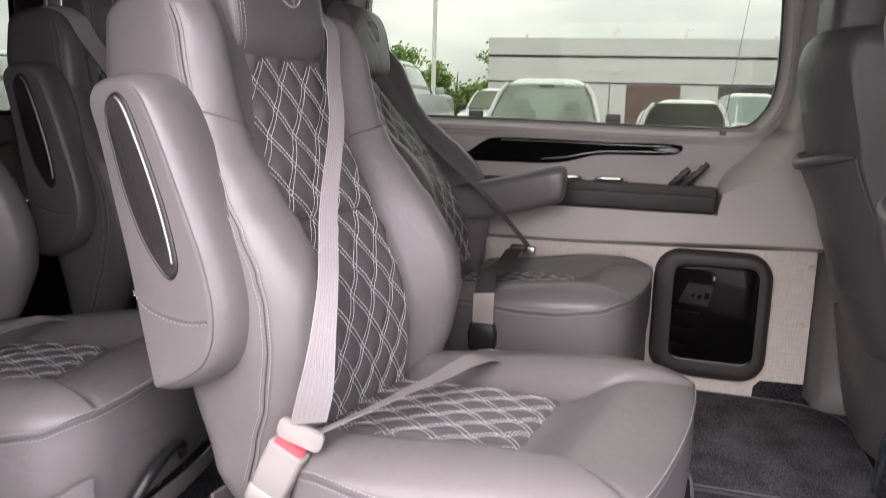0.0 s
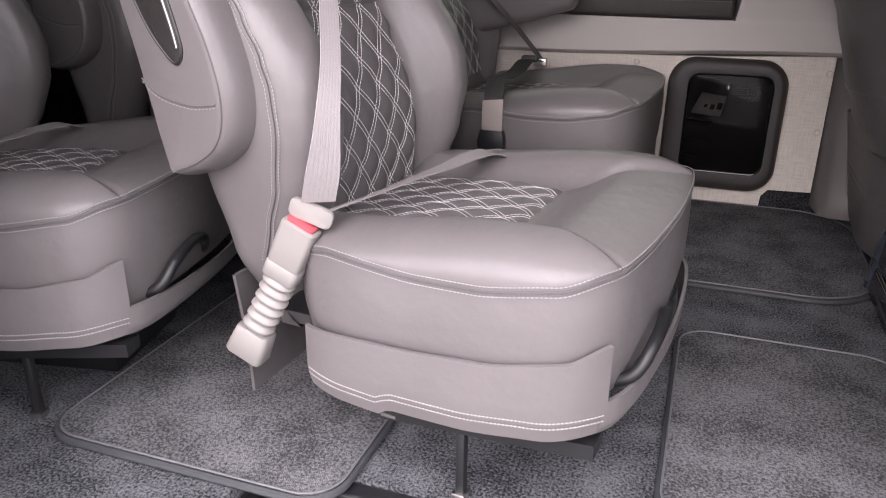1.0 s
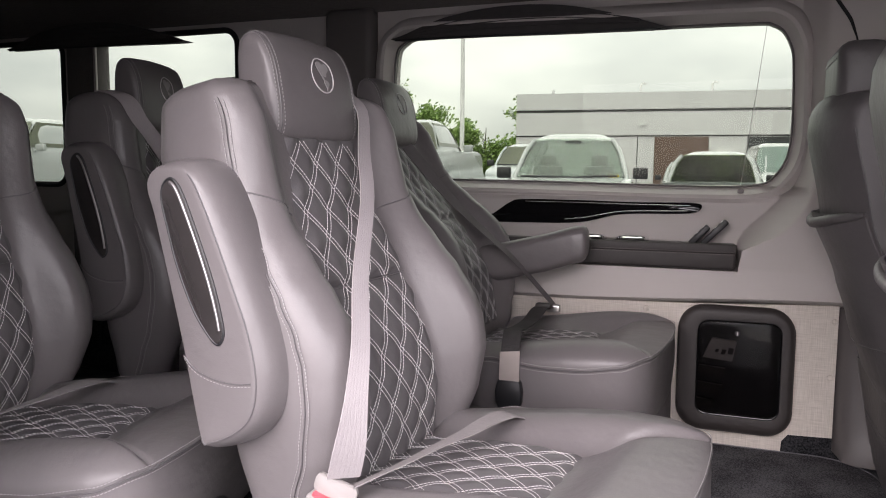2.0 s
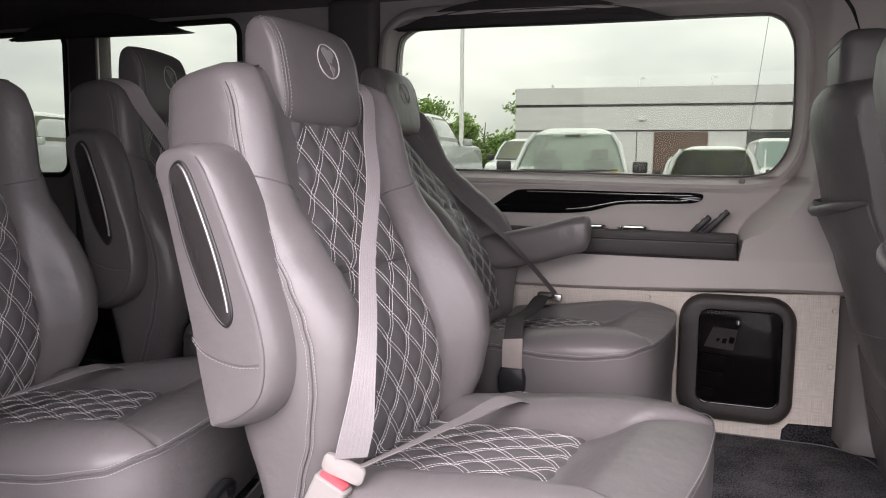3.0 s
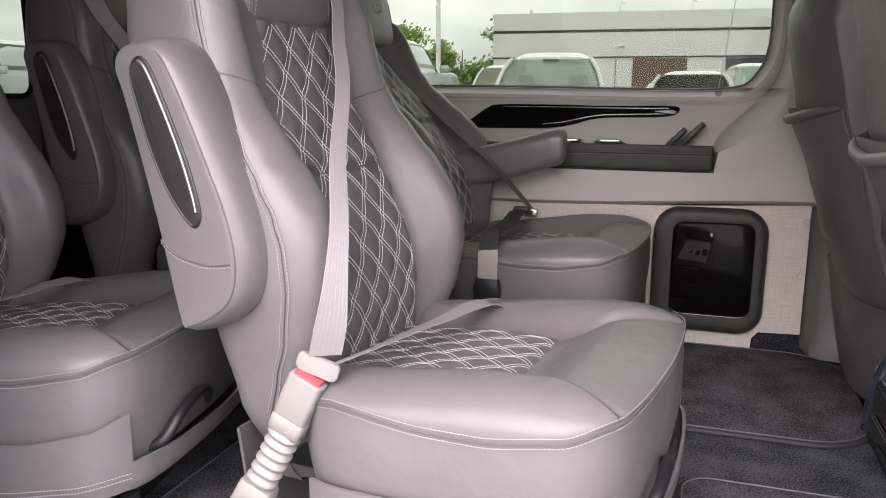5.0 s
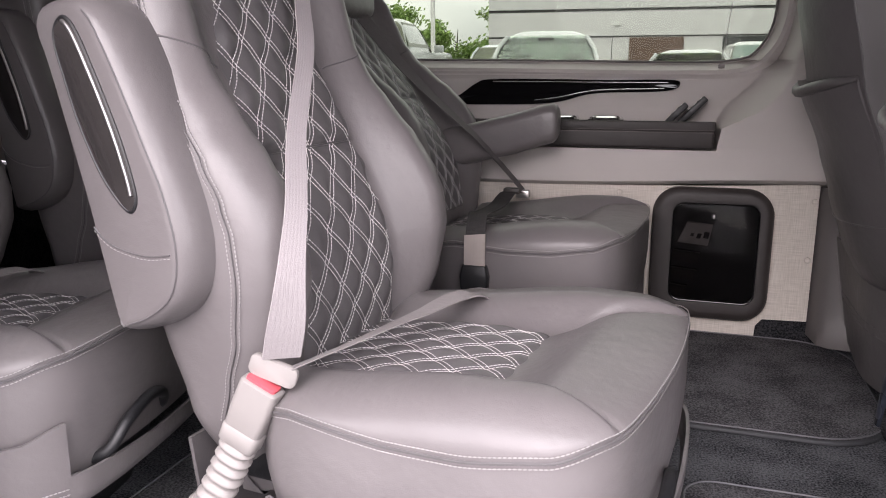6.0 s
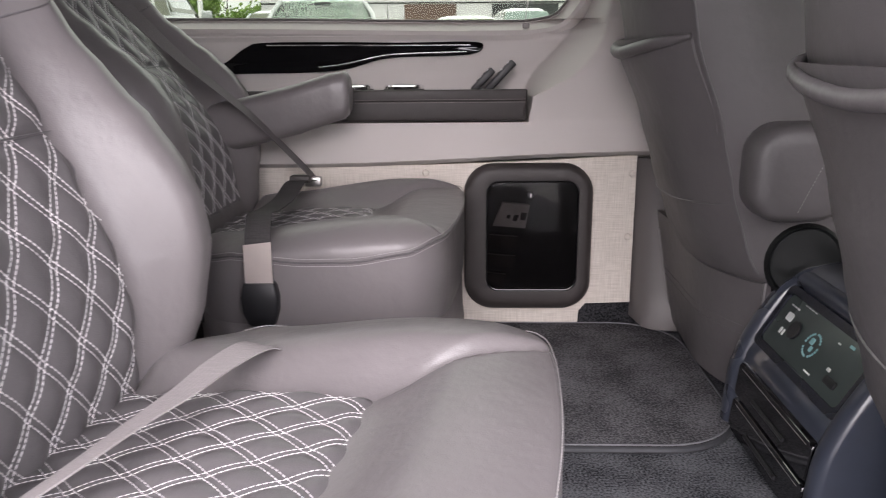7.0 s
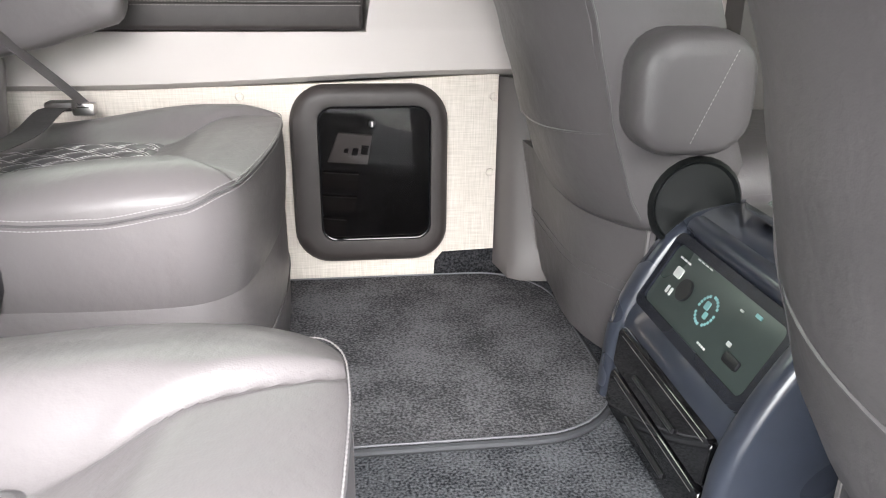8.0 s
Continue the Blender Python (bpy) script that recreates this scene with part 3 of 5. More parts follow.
# remote controls leaning in the shelf
for dx, h in ((0.0, 0.075), (0.035, 0.10)):
    rc = thing("remote_control", "small black remote control leaning in the shelf", "remote", "remotes", (0.605 + dx, 2.25, 0.621))
    rc.rotation_euler = (0, radians(44), 0)
    body = part("body", box(-0.009, 0.009, -0.02, 0.02, 0, h, 0.004), BLACK, rc)
    for k in range(4):
        part("key", box(-0.0105, -0.008, -0.012, 0.012, h - 0.014 - k * 0.012, h - 0.008 - k * 0.012, 0.001, 1), WHITE_PRINT if k in (0, 2) else BOX_FRAME, body)

# access box in the panel
bx = thing("access_box", "glossy black access door in a rounded brown-black bezel", "access door")
bo = [(p[0] + 0.747, p[1] + 0.252) for p in rounded_rect(0.328, 0.384, 0.075, 8)]
bi = [(p[0] + 0.757, p[1] + 0.257) for p in rounded_rect(0.236, 0.292, 0.032, 8)]
bm = loft([[(u, y, v) for u, v in lp] for lp, y in ((bo, 2.199), (bo, 2.180), ([(a + (0.75 - a) * 0.04, b + (0.255 - b) * 0.04) for a, b in bo], 2.168), ([(a + (bp[0] - a) * 0.5, b + (bp[1] - b) * 0.5) for (a, b), bp in zip(bo, bi)], 2.163), (bi, 2.166), (bi, 2.196))], caps=False)
part("bezel", bm, BOX_FRAME, bx)
part("box_back", slab(bi, lambda u, v, d: (u, 2.1990 - d, v), 0.0015, 0.0005, 1), BLACK, bx)
dr = part("door", slab([(0.757 + (u - 0.757) * 0.985, 0.257 + (v - 0.257) * 0.985) for u, v in bi], lambda u, v, d: (u, 2.1715 - d, v), 0.004, 0.001), SMOKED, bx, "smoked see-through door")
part("door_rim", tube([(0.757 + (u - 0.757) * 0.975, 2.1672, 0.257 + (v - 0.257) * 0.975) for u, v in bi], 0.0022, 6, True), GLOSS_BLACK, dr)
part("key_lock", slab([(0.752 + 0.008 * math.cos(k * math.pi / 8), 0.366 + 0.008 * math.sin(k * math.pi / 8)) for k in range(16)], lambda u, v, d: (u, 2.1675 - d, v), 0.005, 0.002), BLACK, dr)
part("lock_slot", box(0.7505, 0.7535, 2.1615, 2.1635, 0.361, 0.371), STEEL, dr, smooth=False)


def unit_face(quad, depth):
    """A slanting plate of the unit behind the smoked door."""
    return loft([[(u, y, v) for u, v in quad] for y in (2.1965, 2.1965 - depth)])


unit = part("outlet_unit", unit_face(((0.682, 0.344), (0.752, 0.337), (0.741, 0.276), (0.657, 0.283)), 0.012), UNIT_GREY, bx, "grey outlet unit behind the smoked door", smooth=False)
for quad in (((0.694, 0.312), (0.703, 0.311), (0.700, 0.302), (0.691, 0.303)), ((0.712, 0.312), (0.724, 0.311), (0.719, 0.296), (0.707, 0.297)), ((0.730, 0.318), (0.745, 0.316), (0.741, 0.297), (0.727, 0.299))):
    part("unit_socket", unit_face(quad, 0.0145), BLACK, unit, smooth=False)
for k, (z, w) in enumerate(((0.262, 0.074), (0.210, 0.072), (0.160, 0.052))):
    drawer = part("unit_drawer", unit_face(((0.648 - 0.004 * k, z), (0.648 - 0.004 * k + w, z - 0.006), (0.643 - 0.004 * k + w, z - 0.040), (0.642 - 0.004 * k, z - 0.034)), 0.010), BOX_FRAME, unit, smooth=False)
    part("drawer_line", tube([(0.648 - 0.004 * k, 2.186, z - 0.002), (0.648 - 0.004 * k + w, 2.186, z - 0.008)], 0.0016, 6), STEEL, drawer)

# strap cord and clip at the window
cd = thing("pull_cord", "thin grey cord hanging to a clip at the window", "cord")
part("cord", tube([(0.80, 2.37, 1.29), (0.775, 2.37, 1.05), (0.745, 2.365, 0.80)], 0.0007, 5), BELT_GREY, cd)
part("clip", box(0.737, 0.755, 2.35, 2.372, 0.772, 0.79, 0.004), BELT_GREY, cd)


POLE_PLASTIC = material("pale_clip_plastic", (0.62, 0.60, 0.57), 0.35, var=0.05)
fl = thing("shade_clip", "small translucent plastic clip at the window corner", "clip")
part("tab", slab([(0.845, 1.300), (0.875, 1.300), (0.884, 1.288), (0.874, 1.272), (0.862, 1.284)], lambda u, v, d: (u, 2.384 - d, v), 0.004, 0.001), POLE_PLASTIC, fl)


# ---- mats ----
def floor_mat(x0, x1, y0, y1, r, label):
    m = thing("floor_mat", label, "floor mat", "floor mats")
    cx, cy = (x0 + x1) / 2, (y0 + y1) / 2
    lp = [(p[0] + cx, p[1] + cy) for p in rounded_rect(x1 - x0, y1 - y0, r, 8)]
    part("mat_top", slab(lp, lambda u, v, d: (u, v, 0.001 + d), 0.013, 0.005), MAT, m)
    part("binding", tube([(u, v, 0.008) for u, v in lp], 0.0068, 8, True), BINDING, m, "dark stitched binding")
    part("binding_edge", tube([(u + (cx - u) * 0.01, v + (cy - v) * 0.01, 0.0165) for u, v in lp], 0.0018, 6, True), BINDING_LIGHT, m)
    return m


floor_mat(-0.235, 0.275, 0.575, 1.30, 0.06, "dark grey carpet mat lying behind the middle seat")
floor_mat(0.706, 1.10, 0.70, 1.295, 0.06, "dark grey carpet mat lying before the passenger-side seat")
floor_mat(0.30, 1.128, 1.542, 2.19, 0.16, "dark grey carpet mat lying by the far side seat")


# ---- captain seats ----
def back_in(z):
    """Plane of the quilted insert, with the lumbar swell."""
    return table(z, ((0.17, 0.20), (0.34, 0.204), (0.42, 0.207), (0.48, 0.200), (0.54, 0.180), (0.60, 0.153), (0.65, 0.131), (0.71, 0.103), (0.78, 0.070), (0.88, 0.040), (0.97, 0.020)))


def back_rear(z):
    return table(z, ((0.17, 0.13), (0.19, 0.112), (0.316, 0.073), (0.411, 0.050), (0.65, -0.045), (0.86, -0.118), (0.93, -0.12), (0.97, -0.10)))


def bolster_front(z):
    """Crest of the side bolsters: slim at the shoulder, full at the waist."""
    return table(z, ((0.17, 0.20), (0.28, 0.212), (0.36, 0.234), (0.42, 0.255), (0.50, 0.267), (0.555, 0.261), (0.60, 0.243), (0.645, 0.213), (0.70, 0.168), (0.76, 0.122), (0.81, 0.098), (0.88, 0.080), (0.97, 0.062)))


def back_bulge(z):
    return bolster_front(z) - back_in(z)


def back_half(z):
    return table(z, ((0.17, 0.20), (0.30, 0.250), (0.50, 0.270), (0.64, 0.266), (0.74, 0.252), (0.82, 0.243), (0.97, 0.232)))


def back_front(y, z):
    w, a = back_half(z), abs(y)
    x = back_in(z) + back_bulge(z) * step(0.128, 0.196, a)
    if a > w - 0.062:
        u = min((a - (w - 0.062)) / 0.062, 1.0)
        x -= 0.062 * (1 - math.sqrt(max(0.0, 1 - u * u)))
    return x


def crown(z):
    """How far the front of the backrest rolls back towards its top."""
    u = min(max((z - 0.87) / 0.096, 0.0), 0.98)
    return 0.052 * (1 - math.sqrt(1 - u * u))


def back_mesh():
    rings = []
    zs = [0.17, 0.185, 0.21] + [0.24 + 0.02 * k for k in range(34)]
    zs = [z for z in zs if z < 0.93]
    top = [(0.93 + 0.036 * math.sin(a), 0.036 * (1 - math.cos(a))) for a in [math.pi / 2 * k / 6 for k in range(7)]]
    for z, inset in [(z, 0.0) for z in zs] + top:
        zr = min(z, 0.93)
        w, xr = back_half(zr), back_rear(zr)
        ys = [w * (k / 24 - 1) for k in range(49)]
        ring = [(back_front(y, zr), y) for y in ys]
        xs = ring[-1][0]
        r = 0.045
        side = [(xs + (xr + r - xs) * k / 4, w) for k in range(1, 5)]
        corner = [(xr + r - r * math.sin(a), w - r + r * math.cos(a)) for a in [math.pi / 2 * k / 5 for k in range(1, 6)]]
        rear = [(xr, (w - r) * (1 - 2 * k / 8)) for k in range(1, 8)]
        ring += side + corner + rear + [(x, -y) for x, y in corner[::-1]] + [(x, -y) for x, y in side[::-1]]
        cx = sum(p[0] for p in ring) / len(ring)
        out = []
        for x, y in ring:
            if x > cx:
                x -= crown(z) * min(1.0, (x - cx) / 0.05)
            if inset:
                dx = x - cx
                x = cx + dx * max(0.0, 1 - inset / max(0.06, abs(dx))) if abs(dx) > 0.02 else x
                y = y * (1 - inset / w)
            out.append((x, y, z + 0.17 * (x - xr - 0.06) * step(0.78, 0.93, z)))
        rings.append(out)
    return loft(rings)


def ins_half(z):
    return table(z, ((0.34, 0.134), (0.48, 0.143), (0.64, 0.140), (0.80, 0.125), (0.90, 0.110)))


def diamond(u, v, w, h):
    """Puff of a quilted diamond, 0 on the seams."""
    a, b = u / w + v / h, u / w - v / h
    return abs(math.sin(math.pi * a) * math.sin(math.pi * b)) ** 0.7


def quilt_x(y, z):
    """Front of the quilted backrest field."""
    edge = step(0, 0.03, ins_half(z) - abs(y))
    tuck = step(0, 0.018, abs(z - 0.645 - y * 0.02))
    return back_front(y, z) - 0.004 + 0.006 * edge + 0.0085 * diamond(y, z - 0.645, 0.0625, 0.081) * (0.35 + 0.65 * edge) * tuck - 0.0012 * (1 - tuck)


def quilt_z(x, y):
    """Top of the quilted cushion field."""
    e = step(0, 0.03, cushion_half(x) - abs(y + FIELD_Y)) * step(0, 0.03, 0.512 - x)
    return cushion_top(x, y) - 0.006 + 0.008 * e + 0.0065 * diamond(y + FIELD_Y, x, 0.056, 0.077) * (0.3 + 0.7 * e)


def quilt_back():
    """Quilted front of the backrest in two fields with a tuck between them."""
    rings = []
    nz, ny = 150, 72
    for i in range(nz + 1):
        z = 0.33 + (0.888 - 0.33) * i / nz
        hw = ins_half(z)
        row = []
        for j in range(ny + 1):
            y = hw * (2 * j / ny - 1)
            row.append((quilt_x(y, z), y, z))
        rings.append(row)
    back = [[(x - 0.012, y, z) for x, y, z in r] for r in rings]
    return loft([r + b[::-1] for r, b in zip(rings, back)])


def quilt_lines(hw_of, v0, v1, w, h, off, steps=60):
    """Double lines along both families of seams: lists of (u, v)."""
    lines = []
    n = 9
    for fam in (1, -1):
        for k in range(-n * 2, n * 2 + 1):
            for d in (-off, off):
                run = []
                for s in range(steps + 1):
                    v = v0 + (v1 - v0) * s / steps
                    u = w * (k - fam * (v - (v0 if h < 0 else 0)) / abs(h)) + d
                    if abs(u) < hw_of(v) - 0.003:
                        run.append((u, v))
                    elif len(run) > 1:
                        lines.append(run)
                        run = []
                    else:
                        run = []
                if len(run) > 1:
                    lines.append(run)
    return lines


FIELD_Y = 0.016


def cushion_top(x, y):
    """Thigh bolsters either side of a sunk quilted field, and a flat front panel between two creases."""
    a = abs(y + FIELD_Y)
    side = 0.413 - 0.034 * (1 - step(0.24, 0.56, x)) - 0.016 * step(0.60, 0.70, x) - 0.012 * step(0.2, 0.3, a)
    mid = 0.360 - 0.014 * (1 - step(0.20, 0.40, x)) + 0.038 * step(0.495, 0.60, x) - 0.008 * step(0.62, 0.71, x)
    edge = 0.124 + 0.52 * max(0.0, x - 0.50)
    wide = 0.070 - 0.050 * step(0.50, 0.60, x)
    z = mid + (side - mid) * step(edge - 0.008, edge + wide, a)
    return z - 0.007 * math.exp(-((a - edge) / 0.007) ** 2) * step(0.50, 0.56, x)


def cushion_seam(x):
    return table(x, ((0.18, 0.318), (0.235, 0.344), (0.30, 0.357), (0.43, 0.348), (0.52, 0.350), (0.62, 0.364), (0.67, 0.380), (0.71, 0.388)))


def cushion_loop():
    side = [(0.19, -0.20), (0.235, -0.262), (0.30, -0.296), (0.45, -0.304), (0.57, -0.300), (0.635, -0.286), (0.676, -0.245), (0.692, -0.180), (0.700, -0.09)]
    pts = side + [(0.703, 0)] + [(x, -y) for x, y in side[::-1]]
    return [(p[0], p[1]) for p in smooth_loop(pts, 14, False)] + [(0.19, 0.20 - 0.40 * k / 14) for k in range(1, 14)]


def cushion_mesh():
    lp = cushion_loop()
    cx = 0.40
    rings = [[(cx + (x - cx) * 0.965, y * 0.965, 0.205) for x, y in lp], [(cx + (x - cx) * 0.985, y * 0.985, 0.236) for x, y in lp]]
    for t in (0.0, 0.35, 0.7, 1.0):
        bulge = 1 + 0.012 * math.sin(math.pi * t)
        rings.append([(cx + (x - cx) * bulge * 0.995, y * bulge * 0.995, 0.252 + (cushion_seam(x) - 0.252) * t) for x, y in lp])
    for s in (0.996, 0.985, 0.97, 0.955, 0.935, 0.91, 0.885, 0.86, 0.83, 0.80, 0.77, 0.74, 0.71, 0.68, 0.65, 0.62, 0.59, 0.55, 0.5, 0.44, 0.38, 0.32, 0.25, 0.16, 0.08, 0.02):
        ring = []
        for x, y in lp:
            px, py = cx + (x - cx) * s, y * s
            roll = 0.80 + 0.11 * step(0.62, 0.69, x)
            u = max(0.0, (s - roll) / (1 - roll))
            f = math.sqrt(max(0.0, 1 - u * u)) ** 0.8
            z0 = cushion_seam(x)
            ring.append((px, py, z0 + (cushion_top(px, py) - z0) * f))
        rings.append(ring)
    return loft(rings)


def cushion_half(x):
    return table(x, ((0.20, 0.136), (0.45, 0.138), (0.53, 0.132)))


def quilt_cushion():
    rings = []
    nx, ny = 90, 72
    for i in range(nx + 1):
        x = 0.19 + (0.510 - 0.19) * i / nx
        hw = cushion_half(x)
        row = []
        for j in range(ny + 1):
            y = hw * (2 * j / ny - 1) - FIELD_Y
            row.append((x, y, quilt_z(x, y)))
        rings.append(row)
    return loft([r + [(x, y, z - 0.012) for x, y, z in r[::-1]] for r in rings])


ARM = [(-0.052, 0.800), (-0.050, 0.825), (-0.034, 0.843), (-0.004, 0.850), (0.030, 0.848), (0.058, 0.830), (0.082, 0.792), (0.108, 0.740), (0.138, 0.675), (0.162, 0.620), (0.178, 0.560), (0.176, 0.510), (0.158, 0.474), (0.124, 0.448), (0.090, 0.433), (0.066, 0.429), (0.052, 0.440), (0.040, 0.478), (0.014, 0.585), (-0.014, 0.683), (-0.038, 0.762)]


def armrest(parent, side=-1):
    """Folded-up armrest: a thick pad with a dark oval inlay in a chrome edge."""
    lp = [(p[0], p[1]) for p in smooth_loop(ARM, 5)]

    def face_y(v, out=0.0):
        return side * (0.313 + out - (v - 0.63) * 0.02)

    def inward(k):
        """The outline drawn in by k metres."""
        n = len(lp)
        out = []
        for i in range(n):
            t = (Vector(lp[(i + 1) % n]) - Vector(lp[i - 1])).normalized()
            q = k * (0.68 + 0.32 * t.y * -1.0)
            out.append((lp[i][0] + t.y * q, lp[i][1] - t.x * q))
        return out
    rings = []
    for k, d in ((0.012, 0.222), (0.004, 0.228), (0.0, 0.238), (0.0, 0.268), (0.0015, 0.282), (0.006, 0.296), (0.012, 0.305), (0.018, 0.310), (0.024, 0.3125), (0.030, 0.313)):
        rings.append([(u, side * d + face_y(v) - side * 0.313, v) for u, v in inward(k)])
    arm = part("armrest", loft(rings), LEATHER, parent)
    inl = smooth_loop([(-0.014, 0.790), (-0.011, 0.811), (0.003, 0.821), (0.016, 0.814), (0.029, 0.795), (0.046, 0.760), (0.064, 0.721), (0.083, 0.676), (0.097, 0.632), (0.102, 0.606), (0.095, 0.591), (0.085, 0.592), (0.068, 0.608), (0.048, 0.633), (0.029, 0.668), (0.013, 0.704), (-0.001, 0.746)], 4)
    il = [(p[0], p[1]) for p in inl]
    part("inlay", slab(il, lambda u, v, d: (u, face_y(v, -0.002 + d), v), 0.004, 0.003), INLAY, arm, "smoked grey oval inlay")
    part("inlay_edge", tube([(u, face_y(v, 0.0005), v) for u, v in il], 0.0024, 6, True), BLACK, arm)
    edge = [(0.004, 0.816), (0.013, 0.809), (0.024, 0.792), (0.041, 0.758), (0.059, 0.719), (0.077, 0.675), (0.091, 0.632), (0.096, 0.610)]
    part("chrome_edge", tube([(p[0], face_y(p[1], 0.003), p[1]) for p in smooth_loop(edge, 5, False)], 0.0026, 8), SATIN, arm, "chrome edge of the inlay")
    seam = smooth_loop([(0.026, 0.566), (0.042, 0.552), (0.066, 0.542), (0.11, 0.536), (0.150, 0.541)], 5, False)
    part("seam", tube([(p[0], face_y(p[1], 0.0004), p[1]) for p in seam], 0.0012, 6), LEATHER_DARK, arm)
    part("stitching", stitching([[(p[0], face_y(p[1], 0.0008), p[1] - 0.004) for p in seam]]), THREAD_GREY, arm, kind="stuff")
    rim = inward(0.021)[22:82]
    part("front_seam", tube([(u, face_y(v, -0.0014), v) for u, v in rim], 0.0012, 6), LEATHER_DARK, arm)
    return arm


def skirt_strip(lp, grow, ztop, zbot):
    rings = []
    for x, y in lp:
        cx = 0.42
        px, py = cx + (x - cx) * grow, y * grow
        zt, zb = ztop(x, y), zbot(x, y)
        col = []
        for k in range(7):
            t = k / 6
            g = 1 - 0.02 * max(0.0, t - 0.75) / 0.25
            col.append((cx + (px - cx) * g, py * g, zt + (zb - zt) * t))
        inner = [(cx + (p[0] - cx) * 0.982, p[1] * 0.982, p[2]) for p in col[::-1]]
        rings.append(col + inner)
    return loft(rings)


def captain_seat():
    seat = thing("captain_seat", "grey leather captain seat with diamond-quilted charcoal insert and folded armrest", "seat", "captain seats")
    back = part("backrest", back_mesh(), LEATHER, seat)
    part("quilted_insert", quilt_back(), LEATHER_DARK, back, "charcoal diamond-quilted leather")
    lines = []
    for run in quilt_lines(lambda v: ins_half(v + 0.645), 0.335 - 0.645, 0.884 - 0.645, 0.0625, 0.081, 0.0048):
        lines.append([(quilt_x(u, v + 0.645) + 0.0005, u, v + 0.645) for u, v in run])
    part("quilt_stitching", stitching(lines, 0.0050, 0.0010, 0.0007), THREAD, back, "pale double stitching", kind="stuff")
    part("tuck", tube([(back_front(y, 0.645) + 0.001, y, 0.645 + y * 0.02) for y in [0.131 * (k / 8 - 1) for k in range(17)]], [0.0004 + 0.0014 * (1 - (k / 8 - 1) ** 4) for k in range(17)], 6), LEATHER_DARK, back)
    # side seams of the backrest with twin stitching
    for s in (-1, 1):
        def on_bolster(z, turn):
            """A point on the rounded outer edge of the bolster, turn radians from its front."""
            w, x = back_half(z), back_in(z) + back_bulge(z)
            c, q = math.cos(min(turn, math.pi / 2)), math.sin(min(turn, math.pi / 2))
            past = 0.062 * max(0.0, turn - math.pi / 2)
            px = x - 0.062 * (1 - c) - past + 0.0006 * c - crown(z)
            return (px, s * (w - 0.062 + 0.062 * q + 0.0006 * q), z + 0.17 * (px - back_rear(z) - 0.06) * step(0.78, 0.93, z))
        zs = [0.30 + 0.628 * k / 48 for k in range(49)]
        way = [(z, 1.52 - 0.33 * step(0.54, 0.78, z)) for z in zs]
        part("side_seam", tube([on_bolster(z, a) for z, a in way], 0.0009, 6), LEATHER_DARK, back)
        part("side_stitching", stitching([[on_bolster(z, a + o) for z, a in way] for o in (-0.10, 0.10)], 0.0040, 0.0014, 0.0007), THREAD_GREY, back, "pale twin stitching", kind="stuff")
        br = [(back_front(s * yy, 0.762 + (yy - 0.124) * 0.36) + 0.0008, s * yy, 0.762 + (yy - 0.124) * 0.36) for yy in [0.128 + 0.0104 * k for k in range(13)]]
        part("shoulder_seam", tube(br, 0.0014, 6), LEATHER_DARK, back)
    # headrest
    face = [(-0.022, 1.066), (0.006, 1.056), (0.029, 1.018), (0.041, 0.965), (0.046, 0.925), (0.044, 0.900)]
    prof = smooth_loop([(-0.040, 0.905), (-0.045, 0.96), (-0.048, 1.02), (-0.042, 1.052)] + face + [(0.033, 0.885), (0.008, 0.880), (-0.020, 0.884)], 5)
    ends = ((-0.121, 0.030), (-0.1205, 0.020), (-0.118, 0.012), (-0.113, 0.006), (-0.104, 0.002), (-0.085, -0.001), (-0.04, -0.003), (0, -0.004), (0.04, -0.003), (0.09, 0.0), (0.107, 0.004), (0.116, 0.010), (0.121, 0.018), (0.1225, 0.030))

    def on_head(p, y, out=0.0):
        inset = table(y, ends) - out
        return (-0.005 + (p[0] + 0.005) * (1 - inset / 0.06), y, 0.97 + (p[1] - 0.97) * (1 - inset / 0.09))
    head = part("headrest", loft([[on_head(p, y) for p in prof] for y, k in ends]), LEATHER, seat)
    for s in (-1, 1):
        run = prof[14:52]
        part("head_seam", tube([on_head(p, s * 0.108, 0.0002) for p in run], 0.0011, 6), LEATHER_DARK, head)
        part("head_stitching", stitching([[on_head(p, s * (0.108 + o), 0.0006) for p in run] for o in (-0.0055, 0.0055)], r=0.0007), THREAD_GREY, head, kind="stuff")
    for s in (-1, 1):
        part("headrest_post", tube([(-0.012, s * 0.06, 0.80), (-0.012, s * 0.06, 0.92)], 0.006, 8), CHROME, seat)
    # globe emblem, embroidered
    def on_face(u, v):
        z = 1.001 + v
        return (table(z, [(q, p) for p, q in face[:0:-1]]) + 0.0040, u + 0.012, z)
    ringpts = [on_face(0.0305 * math.cos(k * math.pi / 20), 0.0300 * math.sin(k * math.pi / 20)) for k in range(40)]
    emb = part("emblem", tube(ringpts, 0.0012, 6, True), THREAD, head, "pale embroidered round emblem")
    for blob in ([(-0.014, 0.012), (-0.018, 0.022), (-0.006, 0.027), (0.002, 0.022), (0.012, 0.024), (0.020, 0.013), (0.013, 0.006), (0.010, -0.002), (0.002, 0.000), (0.004, -0.009), (-0.003, -0.004), (-0.008, 0.004)], [(0.004, -0.008), (0.012, -0.010), (0.016, -0.015), (0.011, -0.022), (0.006, -0.031), (0.005, -0.022), (0.001, -0.014)]):
        bl = smooth_loop([(p[0] * 0.9, p[1] * 0.9) for p in blob], 4)
        part("emblem_patch", loft([[on_face(p[0], p[1]) for p in bl], [tuple(Vector(on_face(p[0], p[1])) + Vector((0.0010, 0, 0))) for p in bl]]), THREAD_GREY, emb)
